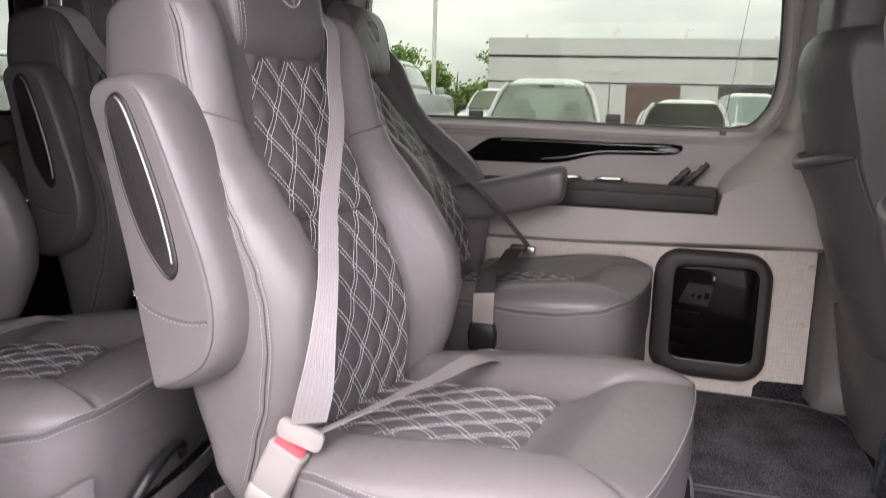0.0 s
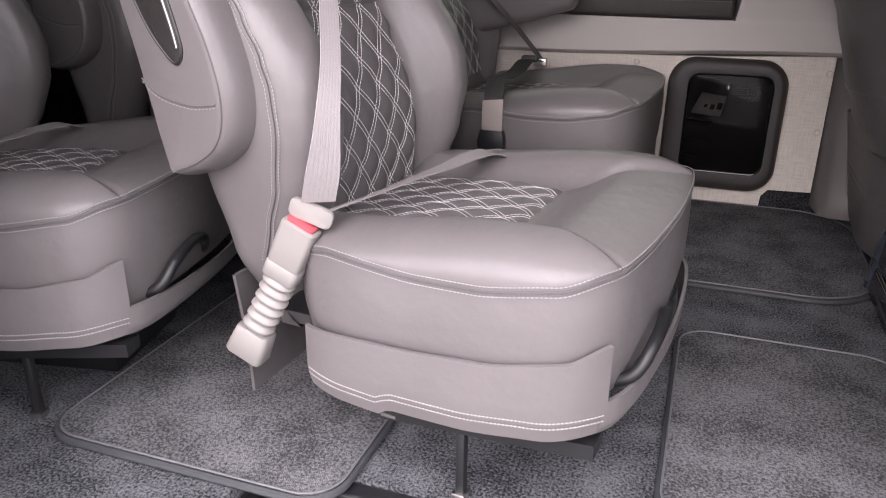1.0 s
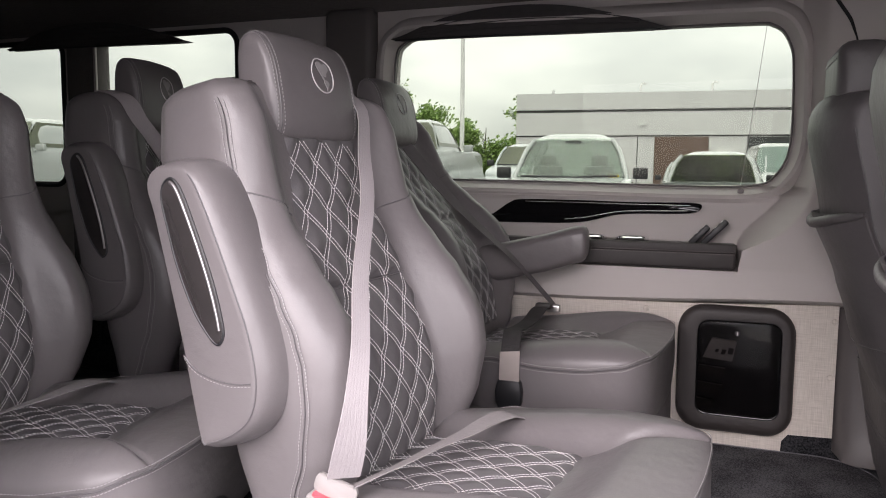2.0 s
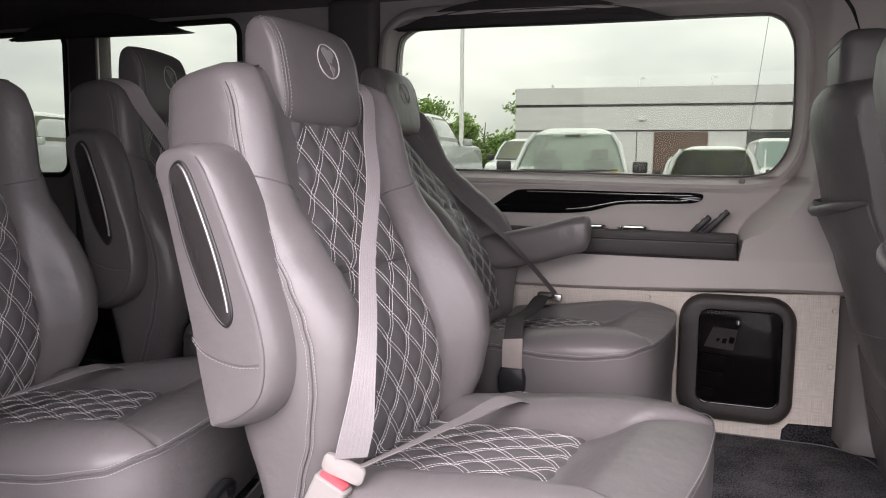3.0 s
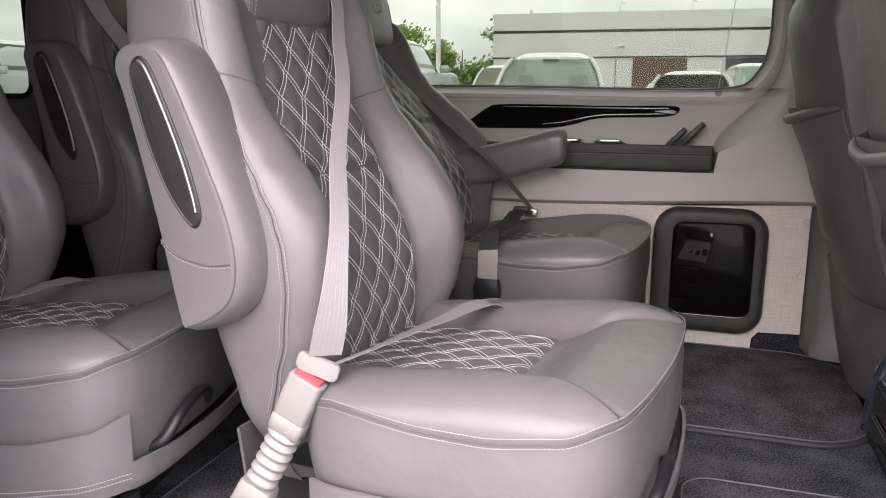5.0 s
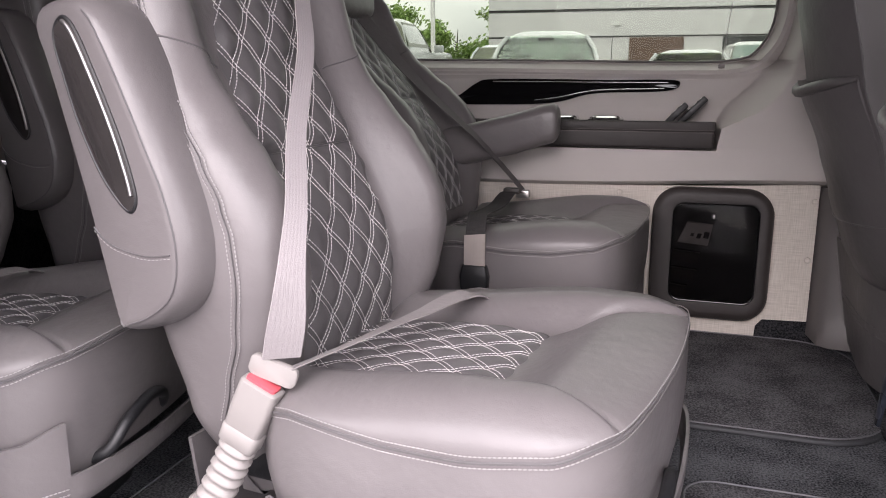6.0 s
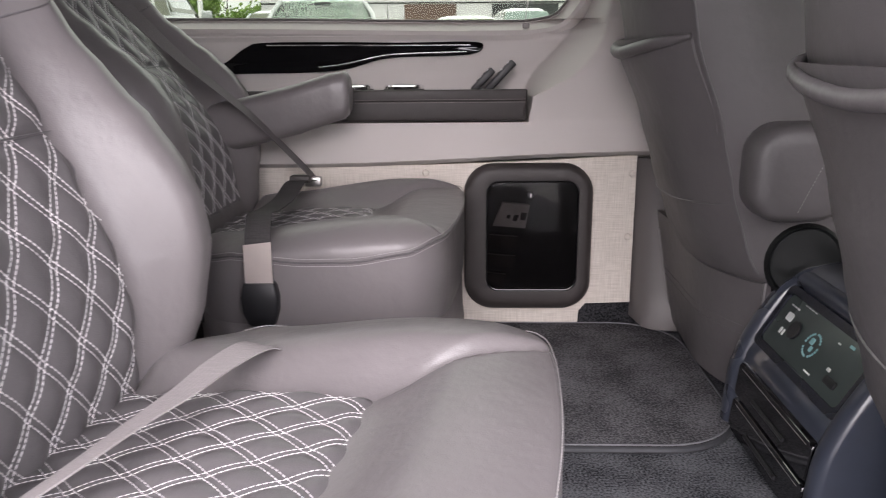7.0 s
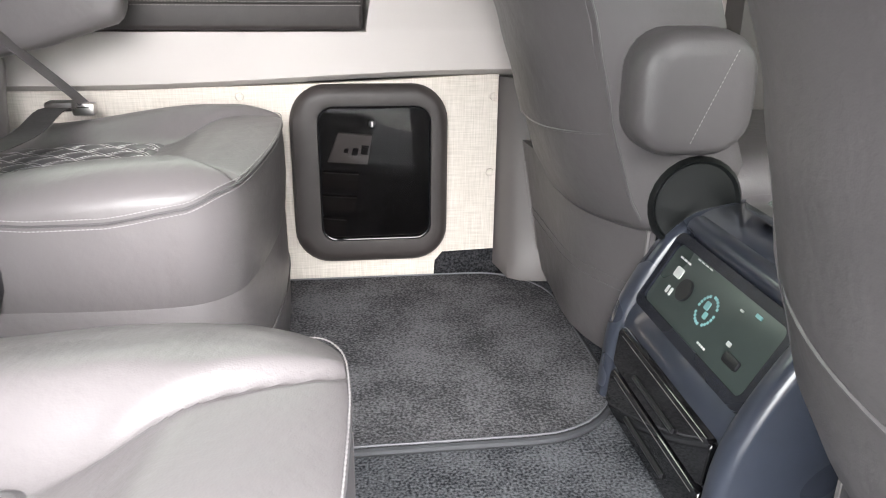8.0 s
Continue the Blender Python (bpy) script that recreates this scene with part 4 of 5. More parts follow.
    armrest(seat, -1)
    # cushion
    cu = part("cushion", cushion_mesh(), LEATHER, seat)
    part("quilted_insert", quilt_cushion(), LEATHER_DARK, cu, "charcoal diamond-quilted leather")
    lines = []
    for run in quilt_lines(cushion_half, 0.20, 0.506, 0.056, 0.077, 0.0048):
        lines.append([(v, u - FIELD_Y, quilt_z(v, u - FIELD_Y) + 0.0005) for u, v in run])
    part("quilt_stitching", stitching(lines, 0.0050, 0.0010, 0.0005), THREAD, cu, "pale double stitching", kind="stuff")
    lp = cushion_loop()
    seam = [(0.40 + (x - 0.40) * 1.0, y * 1.0, cushion_seam(x)) for x, y in lp]
    part("welt", tube(seam, 0.0021, 6), LEATHER_DARK, cu)
    part("seam_stitching", stitching([[(0.40 + (x - 0.40) * k, y * k, z + dz) for x, y, z in seam] for k, dz in ((1.001, -0.006), (1.0008, 0.007))], 0.0045, 0.0010, 0.0008), THREAD_GREY, cu, "pale twin stitching", kind="stuff")
    # leather skirt round the foot
    side = [p for p in lp if p[1] < -0.250 and p[0] > 0.262]
    top_z = lambda x, y: table(x, ((0.25, 0.240), (0.40, 0.249), (0.53, 0.259), (0.63, 0.277), (0.67, 0.296)))
    bot_z = lambda x, y: table(x, ((0.245, 0.146), (0.32, 0.139), (0.388, 0.138), (0.398, 0.149), (0.50, 0.152), (0.60, 0.162), (0.67, 0.172), (0.71, 0.170)))
    for s in (-1, 1):
        sk = part("side_skirt", skirt_strip([(x, s * -y) for x, y in side], 1.046, top_z, bot_z), LEATHER, seat)
        path = [(0.42 + (x - 0.42) * 1.048, s * -y * 1.048) for x, y in side]
        part("skirt_stitching", stitching([[(x, y, bot_z(x, y) + dz) for x, y in path[1:]] for dz in (0.022, 0.030)], 0.0045, 0.0008, 0.0010), THREAD_GREY, sk, kind="stuff")
    front = [p for p in lp if abs(p[1]) <= 0.262 and p[0] > 0.6]
    part("front_skirt", skirt_strip(front, 1.042, lambda x, y: 0.216 - 0.012 * math.cos(abs(y) * 7), lambda x, y: 0.170), LEATHER, seat)
    # black frame, bar, slide rails
    part("seat_pan", box(0.15, 0.62, -0.215, 0.215, 0.20, 0.245, 0.01), BLACK, seat)
    part("pedestal", loft([[(x, y, z) for x, y in ((x0, -w), (x1, -w), (x1, w), (x0, w))] for z, x0, x1, w in ((0.0, 0.28, 0.54, 0.11), (0.20, 0.24, 0.60, 0.19))]), BLACK, seat, smooth=False)
    for s in (-1, 1):
        rail = part("slide_rail", loft([[(x, s * 0.262 + y, z + (x - 0.36) * 0.10) for y, z in ((-0.016, 0.106), (0.022, 0.106), (0.022, 0.128), (-0.016, 0.128))] for x in (0.350, 0.356, 0.655, 0.675)]), BLACK, seat, smooth=False)
        part("bolt", box(0.481, 0.495, s * 0.262 - 0.008, s * 0.262 + 0.008, 0.004, 0.117, 0.004), BLACK, rail)
        part("bolt_cap", box(0.477, 0.499, s * 0.262 - 0.012, s * 0.262 + 0.012, 0.0, 0.012, 0.003), STEEL, rail)
        part("rail_label", box(0.368, 0.392, s * 0.2795 - 0.0012, s * 0.2795 + 0.0012, 0.113, 0.118), TRIM_DARK, rail)
    return seat


def slide_bar(seat):
    part("slide_bar", tube(smooth_loop([(0.64, -0.20, 0.20), (0.695, -0.196, 0.222), (0.714, -0.165, 0.258), (0.714, -0.10, 0.268), (0.708, -0.05, 0.252), (0.690, -0.025, 0.222), (0.64, 0.0, 0.20)], 6, False), 0.009, 10), BLACK, seat, "black slide release loop")


def rear_flap(seat):
    part("rear_flap", loft([[(x + dx, y, z) for x, z in ((0.085, 0.26), (0.10, 0.15), (0.103, 0.06))] + [(x + dx + 0.006, y, z) for x, z in ((0.103, 0.06), (0.10, 0.15), (0.085, 0.26))] for y, dx in ((-0.245, 0.0), (0, -0.01), (0.245, 0.0))]), LEATHER_FRONT, seat)


near_seat = captain_seat()
rear_flap(near_seat)
SEAT_AT = pose(0.30, 0.95, 0, 0, 0, -7) @ pose(-0.3175, 0, 0)
near_seat.matrix_basis = SEAT_AT
ROW = pose(-0.815, 0.785, 0, 0, 0, 11.0) @ SEAT_AT.inverted()


def recline(seat, degrees, slide=0.0, lift=0.0, names=("backrest", "headrest", "headrest_post", "armrest")):
    """Tip the upper parts about the hinge; forward is positive."""
    for ob in seat.children:
        if ob.name.split(".")[0] in names:
            ob.matrix_basis = pose(0.15 + slide, 0, 0.33 + lift) @ pose(0, 0, 0, 0, degrees, 0) @ pose(-0.15, 0, -0.33)


rear_near = copy_thing(near_seat, ROW @ SEAT_AT)
recline(rear_near, 11, -0.022)
tagged(rear_near, "grey leather captain seat of the row behind, armrest folded")
far_seat = copy_thing(near_seat, pose(0.198, 1.870, 0, 0, 0, -2.5) @ pose(-0.3175, 0, 0) @ Matrix.Diagonal((1, 1, 1.04, 1)))
recline(far_seat, -13, -0.028, 0.035)
recline(far_seat, -2, -0.11, 0.0, ("headrest", "headrest_post"))
tagged(far_seat, "grey leather captain seat standing by the side wall")
rear_far = copy_thing(near_seat, pose(-0.86, 1.59, 0, 0, 0, 6.7) @ Matrix.Diagonal((1, 1, 1.09, 1)))
recline(rear_far, 5, -0.06, -0.03)
tagged(rear_far, "shaded grey leather captain seat of the far rear row")

slide_bar(near_seat)
slide_bar(rear_near)
for ob in list(far_seat.children):
    if ob.name.split(".")[0] in ("side_skirt", "front_skirt"):
        for sub_ob in list(ob.children) + [ob]:
            bpy.data.objects.remove(sub_ob)
shroud = part("base_shroud", loft([[(0.42 + (x - 0.42) * k, y * k, z) for x, y in cushion_loop()] for z, k in ((0.028, 0.965), (0.034, 0.985), (0.10, 0.992), (0.23, 0.985), (0.236, 0.975))]), LEATHER, far_seat)
part("shroud_seam", tube([(0.42 + (x - 0.42) * 0.994, y * 0.994, 0.118) for x, y in cushion_loop()], 0.0018, 6), LEATHER_DARK, shroud)

# lowered armrest between far seat and wall
fa = part("lowered_armrest", loft([[(x, y, z) for y, z in [(p[0] * k + 2.045, p[1] * k + zc) for p in rounded_rect(0.075, h, 0.03, 4)]] for x, zc, h, k in ((-0.10, 0.545, 0.10, 1), (0.05, 0.56, 0.115, 1), (0.20, 0.595, 0.115, 1), (0.28, 0.620, 0.112, 1), (0.308, 0.626, 0.110, 0.98), (0.317, 0.628, 0.104, 0.93), (0.323, 0.629, 0.09, 0.84), (0.325, 0.629, 0.06, 0.7))]), LEATHER, far_seat, "grey leather armrest folded down")
fa.matrix_parent_inverse = far_seat.matrix_basis.inverted()


# ---- seat belts ----
def bellows_stalk(belt, ax, ay):
    """Buckle on a ribbed flexible sleeve, from its top (ax, ay, 0.39) down to the floor bracket."""
    top, foot = Vector((ax, ay, 0.384)), Vector((ax - 0.096, ay + 0.0, 0.178))
    d = (foot - top).normalized()
    side = Vector((0, 1, 0))
    acr = d.cross(side).normalized()

    def section(p, w, t, r=0.22):
        return [p + acr * (q[0]) + side * (q[1]) for q in rounded_rect(w, t, min(w, t) * r, 3)]
    rings = [section(top + d * s, w, t) for s, w, t in ((0.0, 0.049, 0.026), (0.002, 0.053, 0.030), (0.03, 0.053, 0.031), (0.066, 0.051, 0.031), (0.070, 0.047, 0.028))]
    head = part("buckle", loft(rings), BUCKLE, belt, "bone plastic buckle")
    part("release_button", loft([section(top - d * s, w, t) for s, w, t in ((-0.002, 0.042, 0.020), (0.0035, 0.042, 0.020), (0.005, 0.038, 0.016))]), RED, head, "red release button")
    part("sleeve_band", loft([section(top + d * s, w, t) for s, w, t in ((0.067, 0.050, 0.031), (0.069, 0.053, 0.034), (0.090, 0.052, 0.033), (0.093, 0.047, 0.029))]), BUCKLE, head)
    rings = []
    n = 6
    for k in range(n * 8 + 1):
        s = 0.092 + 0.092 * k / (n * 8)
        f = 0.5 - 0.5 * math.cos(2 * math.pi * k / 8)
        bend = Vector((-0.008, 0, -0.006)) * (k / (n * 8)) ** 2
        rings.append(section(top + d * s + bend, 0.038 + 0.012 * f, 0.028 + 0.010 * f, r=0.45))
    part("bellows", loft(rings), BUCKLE, belt, "ribbed bone rubber sleeve")
    e = top + d * 0.184 + Vector((-0.008, 0, -0.006))
    part("foot_cover", loft([section(e + d * s, w, t) for s, w, t in ((0.0, 0.046, 0.034), (0.004, 0.054, 0.038), (0.046, 0.062, 0.040), (0.051, 0.056, 0.034))]), BUCKLE, belt)


def near_belt(place=Matrix.Identity(4)):
    belt = thing("seat_belt", "pale pinkish-grey seat belt latched across the seat into a bone buckle", "seat belt", "seat belts")
    P = [(0.000, 1.125, 0.985), (0.046, 1.105, 0.948), (0.089, 1.026, 0.863), (0.132, 0.950, 0.788), (0.188, 0.811, 0.681), (0.226, 0.734, 0.601), (0.246, 0.680, 0.535), (0.240, 0.674, 0.470), (0.223, 0.686, 0.416)]
    P = [Vector(p) for p in smooth_loop(P, 4, False)]
    n = len(P)
    S = []
    for i in range(n):
        t = i / (n - 1)
        a = Vector((-0.08, 0.98, 0.10)).lerp(Vector((0.14, 0.96, 0.10)), min(t * 1.7, 1))
        b = Vector((0.62, 0.74, -0.12))
        S.append(a.lerp(b, step(0.50, 0.97, t)))
    W = [0.047 - 0.008 * step(0.42, 0.66, i / (n - 1)) + 0.010 * step(0.74, 0.92, i / (n - 1)) for i in range(n)]
    belt.matrix_basis = place
    part("shoulder_strap", ribbon(P, S, W, 0.0018), BELT, belt)
    bellows_stalk(belt, 0.202, 0.676)
    # tongue plate
    ac = Vector((0.93, 0.10, -0.32)).normalized()
    up = Vector((0.30, 0.05, 0.95)).normalized()
    nn = ac.cross(up).normalized()
    rings = []
    for s, k in ((-0.004, 0.92), (-0.002, 1.0), (0.004, 1.0), (0.006, 0.92)):
        rings.append([Vector((0.213, 0.684, 0.400)) + ac * p[0] * k + up * p[1] * k + nn * s for p in rounded_rect(0.063, 0.028, 0.009, 4)])
    part("tongue", loft(rings), BUCKLE, belt, "bone plastic tongue")
    L = [Vector(p) for p in smooth_loop([(0.232, 0.688, 0.402), (0.246, 0.735, 0.402), (0.266, 0.800, 0.402), (0.291, 0.890, 0.403), (0.311, 0.955, 0.403), (0.327, 1.02, 0.404), (0.345, 1.075, 0.402), (0.354, 1.105, 0.392), (0.360, 1.122, 0.375), (0.364, 1.135, 0.350)], 5, False)]
    turn = [step(0.1, 0.75, i / (len(L) - 1)) for i in range(len(L))]
    part("lap_strap", ribbon(L, [Vector((0.62, -0.62, 0.26)).lerp(Vector((0.93, -0.28, -0.08)), q) for q in turn], [0.024 + 0.017 * q for q in turn], 0.0016), BELT_GREY, belt)
    return belt


near_belt()
near_belt(ROW)

fb = thing("seat_belt", "dark seat belt with steel tongue and black buckle", "seat belt", "seat belts")
FP = [Vector(p) for p in smooth_loop([(-0.30, 1.95, 1.025), (-0.27, 1.94, 0.98), (-0.125, 1.92, 0.82), (-0.02, 1.92, 0.715), (0.11, 1.96, 0.59), (0.19, 2.06, 0.47), (0.215, 2.10, 0.425)], 5, False)]
part("shoulder_strap", ribbon(FP, [Vector((0.35, 0.85, 0.35)).lerp(Vector((0.06, 0.88, -0.02)), step(0.15, 0.75, i / (len(FP) - 1))) for i in range(len(FP))], 0.044), BELT_MID, fb)
part("anchor", box(0.195, 0.235, 2.085, 2.11, 0.405, 0.428, 0.004), STEEL, fb)
LP = [Vector(p) for p in smooth_loop([(0.205, 2.10, 0.418), (0.20, 1.98, 0.436), (0.20, 1.86, 0.421), (0.203, 1.72, 0.426), (0.21, 1.63, 0.438), (0.218, 1.585, 0.427), (0.221, 1.562, 0.402), (0.222, 1.557, 0.375)], 5, False)]
part("lap_strap", ribbon(LP, [Vector((1, 0, 0))] * len(LP), 0.046), BELT_DARK, fb)
part("strap_guide", box(0.178, 0.226, 2.0, 2.03, 0.428, 0.445, 0.005), BOX_FRAME, fb)
TP = [Vector(p) for p in smooth_loop([(0.221, 1.558, 0.399), (0.222, 1.554, 0.385), (0.222, 1.552, 0.350), (0.222, 1.553, 0.318)], 5, False)]
part("tongue", ribbon(TP, [Vector((1, 0, 0.12))] * len(TP), 0.050, 0.004), TONGUE, fb, "satin steel tongue plate")
part("buckle", loft([[(0.222 + p[0], 1.555 + p[1], z) for p in rounded_rect(w, t, 0.006, 3)] for z, w, t in ((0.328, 0.056, 0.020), (0.322, 0.060, 0.026), (0.302, 0.068, 0.030), (0.275, 0.064, 0.030), (0.252, 0.050, 0.022), (0.247, 0.042, 0.014))]), BLACK, fb, "black plastic buckle")

rb = thing("seat_belt", "pale seat belt hanging over the far rear seat", "seat belt", "seat belts")
RP = [Vector(p) for p in smooth_loop([(-0.835, 1.372, 1.040), (-0.800, 1.386, 1.032), (-0.777, 1.400, 1.012), (-0.765, 1.420, 0.970), (-0.748, 1.438, 0.935), (-0.715, 1.475, 0.86), (-0.665, 1.53, 0.75)], 4, False)]
part("shoulder_strap", ribbon(RP, [Vector((0.45, 0.85, 0.1))] * len(RP), 0.046), BELT, rb)


# ---- front seats ----
def front_seat(name_label, yc, hw, dx, mouth, inner, wrap=0.072, roll=0.013):
    seat = thing("front_seat", name_label, "seat", "front seats")

    def xr(z):
        return dx + table(z, ((0.06, 1.12), (0.20, 1.105), (0.30, 1.075), (0.36, 1.045), (0.47, 1.010), (0.58, 0.984), (0.745, 0.930), (0.95, 0.890), (1.03, 0.905)))

    def face(u, z):
        """Rear face across the back, u from -1 to 1."""
        return xr(z) + wrap * abs(u) ** 2.6 - 0.004

    def half(z):
        return hw * (1 - 0.10 * step(0.5, 1.0, z))
    rings = []
    low = [(0.285 + 0.025 * (1 - math.cos(a)), 0.025 * (1 - math.sin(a))) for a in [math.pi / 2 * k / 4 for k in range(4)]]
    for z, inset in low + [(0.31 + 0.0416 * k, 0.0) for k in range(17)] + [(0.975 + 0.05 * math.sin(a), 0.05 * (1 - math.cos(a))) for a in [math.pi / 2 * k / 5 for k in range(1, 6)]]:
        w, d = half(z) - inset, 0.27 - inset
        x0 = xr(z) + inset * 0.6
        ring = [(face(k / 12 - 1, z) + inset * 0.6, yc + w * (k / 12 - 1), z) for k in range(25)]
        ring += [(x0 + 0.085, yc + w * 1.012, z), (x0 + 0.15, yc + w * 1.01, z), (x0 + d * 0.9, yc + w, z), (x0 + d, yc + w * 0.92, z), (x0 + d * 0.9, yc + w * 0.5, z), (x0 + d * 0.85, yc, z), (x0 + d * 0.9, yc - w * 0.5, z), (x0 + d, yc - w * 0.92, z), (x0 + d * 0.9, yc - w, z), (x0 + 0.15, yc - w * 1.01, z), (x0 + 0.085, yc - w * 1.012, z)]
        rings.append(ring)
    back = part("backrest", loft(rings), LEATHER_FRONT, seat)
    # back pocket: a sewn-on panel with a rolled mouth
    rings = []
    for k in range(17):
        z = 0.425 + (mouth - 0.425) * k / 16
        row = []
        for j in range(25):
            u = (j / 12 - 1) * 0.975
            row.append((face(u, z) - 0.003 - 0.016 * (1 - abs(u) ** 4) * step(0.43, mouth, z), yc + half(z) * u, z + 0.02 * (1 - k / 16) * abs(u) ** 2))
        rings.append(row)
    pk = part("back_pocket", loft([r + [(x + 0.005, y, z) for x, y, z in r[::-1]] for r in rings]), LEATHER_FRONT, back)
    part("pocket_seam", tube([(x - 0.0005, y, z) for x, y, z in rings[0]], 0.0022, 6), LEATHER_DARK, pk)
    part("pocket_mouth", tube([(p[0] + 0.002, p[1], p[2] + 0.004 - 0.030 * (1 - abs(k / 12 - 1) ** 1.6)) for k, p in enumerate(rings[-1])], [roll * (1 - 0.6 * abs(k / 12 - 1) ** 6) for k in range(25)], 10), LEATHER_FRONT, pk, "rolled elastic pocket mouth")
    for s in (-1, 1):
        part("back_seam", tube([(face(s, z) + 0.002, yc + s * (half(z) + 0.0015), z) for z in [0.31 + 0.03 * k for k in range(22)]], 0.0026, 6), LEATHER_DARK, back, "dark piped seam")
    # headrest
    hr = box(dx + 0.93, dx + 1.045, yc - 0.135, yc + 0.135, 0.992, 1.145, 0.035, 4)
    head = part("headrest", hr, LEATHER_FRONT, seat)
    part("head_seam", tube([(dx + 0.9295, yc - 0.10 + 0.2 * k / 8, 1.105) for k in range(9)], 0.0015, 6), LEATHER_DARK, head)
    for s in (-1, 1):
        part("headrest_post", tube([(dx + 0.985, yc + s * 0.06, 0.95), (dx + 0.985, yc + s * 0.06, 1.02)], 0.007, 8), CHROME, seat)

    # base with hanging flap
    def flap_x(u, z):
        v = 0.5 - 0.5 * u * inner
        return dx + 1.068 + (0.30 - z) * 0.19 * v + 0.075 * max(0.0, u * inner) ** 2.0 + 0.018 * (1 - v)
    us = [k / 8 - 1 for k in range(17)]
    fl = part("lower_flap", loft([[(flap_x(u, z), yc + u * hw * 0.97, z) for z in (0.335, 0.30, 0.24, 0.18, 0.12, 0.05)] + [(flap_x(u, z) + 0.012, yc + u * hw * 0.97, z) for z in (0.05, 0.12, 0.18, 0.24, 0.30, 0.335)] for u in us]), LEATHER_FRONT, seat)
    for z in (0.190, 0.172):
        part("flap_seam", tube([(flap_x(u, z) - 0.0004, yc + u * hw * 0.965, z) for u in us], 0.0012, 6), LEATHER_DARK, fl)
    for s in (-1, 1):
        part("flap_edge", tube([(flap_x(s, z), yc + s * hw * 0.972, z) for z in (0.29, 0.24, 0.18, 0.12, 0.05)], 0.004, 6), LEATHER, fl, "pale bound edge")
    part("cushion", box(1.20, 1.68, yc - hw, yc + hw, 0.20, 0.40, 0.05, 4), LEATHER_FRONT, seat)
    part("pedestal", box(1.17, 1.60, yc - hw * 0.85, yc + hw * 0.85, 0.0, 0.22, 0.01), BLACK, seat)
    return seat


drv = front_seat("grey vinyl front seat seen from behind with a back pocket", 1.90, 0.235, 0.0, 0.742, -1)
drv_arm = part("armrest", loft([[(p[0] * k + 1.180, y, p[1] * k + 0.510) for p in rounded_rect(0.178, 0.176, 0.06, 6)] for y, k in ((1.705, 0.97), (1.690, 1.0), (1.630, 1.0), (1.612, 0.975), (1.601, 0.92), (1.595, 0.82), (1.592, 0.6))]), LEATHER_FRONT, drv, "padded armrest folded up")
part("arm_seam", stitching([[(1.172 + 0.055 * t, 1.5915, 0.445 + 0.13 * t) for t in [k / 8 for k in range(9)]]], r=0.0006), THREAD_GREY, drv_arm, kind="stuff")
part("recliner_cover", loft([[(1.225 + r * math.cos(a), y, 0.335 + r * math.sin(a)) for a in [k * math.pi / 14 for k in range(28)]] for y, r in ((1.70, 0.075), (1.660, 0.075), (1.653, 0.069), (1.658, 0.064))]), COVER_BLACK, drv, "round black recliner cover")
pas = front_seat("grey vinyl front passenger seat seen from behind with a back pocket", 0.895, 0.250, -0.016, 0.716, 1, 0.050, 0.009)
part("armrest", loft([[(p[0] * k + 1.160, y, p[1] * k + 0.46) for p in rounded_rect(0.135, 0.155, 0.05, 5)] for y, k in ((1.07, 0.98), (1.15, 1.0), (1.162, 0.97), (1.17, 0.88), (1.174, 0.7))]), LEATHER_FRONT, pas, "padded armrest folded up")

# ---- centre console ----
con = thing("console", "blue-black centre console with outlets and drawers", "console")
CY0, CY1 = 1.285, 1.665
cprof = [(1.112, 0.0), (1.116, 0.06), (1.122, 0.13), (1.128, 0.165), (1.150, 0.200), (1.205, 0.292), (1.225, 0.318), (1.27, 0.335), (1.40, 0.345), (1.75, 0.35), (1.75, 0.0)]
cp = smooth_loop(cprof[:10], 4, False) + [Vector((1.75, 0.0))]
part("shell", loft([[(p[0] + ins, y, max(p[1] - ins * (1 if p[1] > 0.01 else 0), 0)) for p in cp] for y, ins in ((CY0, 0.014), (CY0 + 0.006, 0.004), (CY0 + 0.02, 0.0), (CY1 - 0.02, 0.0), (CY1 - 0.006, 0.004), (CY1, 0.014))]), CONSOLE_RAIL, con)


def on_console(u, v, d):
    """u across (y), v up the slope from 0 to 1, d out of it."""
    a, b = Vector((1.147, 0, 0.192)), Vector((1.203, 0, 0.288))
    p = a.lerp(b, v)
    return (p.x - d * 0.86, u, p.z + d * 0.51)


part("slope_frame", plate_with_hole(rounded_rect(0.335, 0.130, 0.02), rounded_rect(0.30, 0.100, 0.012), lambda u, v, d: on_console(1.475 + u, 0.5 + v / 0.111, 0.001 + d), 0.008), CONSOLE, con)
cpn = part("outlet_panel", slab(rounded_rect(0.302, 0.102, 0.012), lambda u, v, d: on_console(1.475 + u, 0.5 + v / 0.111, d), 0.005, 0.001), CONSOLE_PANEL, con, "grey-green outlet panel")


def print_bar(u, v, w, h, mat, name="print_mark"):
    part(name, slab(rounded_rect(w, h, min(w, h) * 0.2, 2), lambda a, b, d: on_console(u + a, v + b / 0.111, 0.0052 + d), 0.0012, 0.0003, 1), mat, cpn, smooth=False)


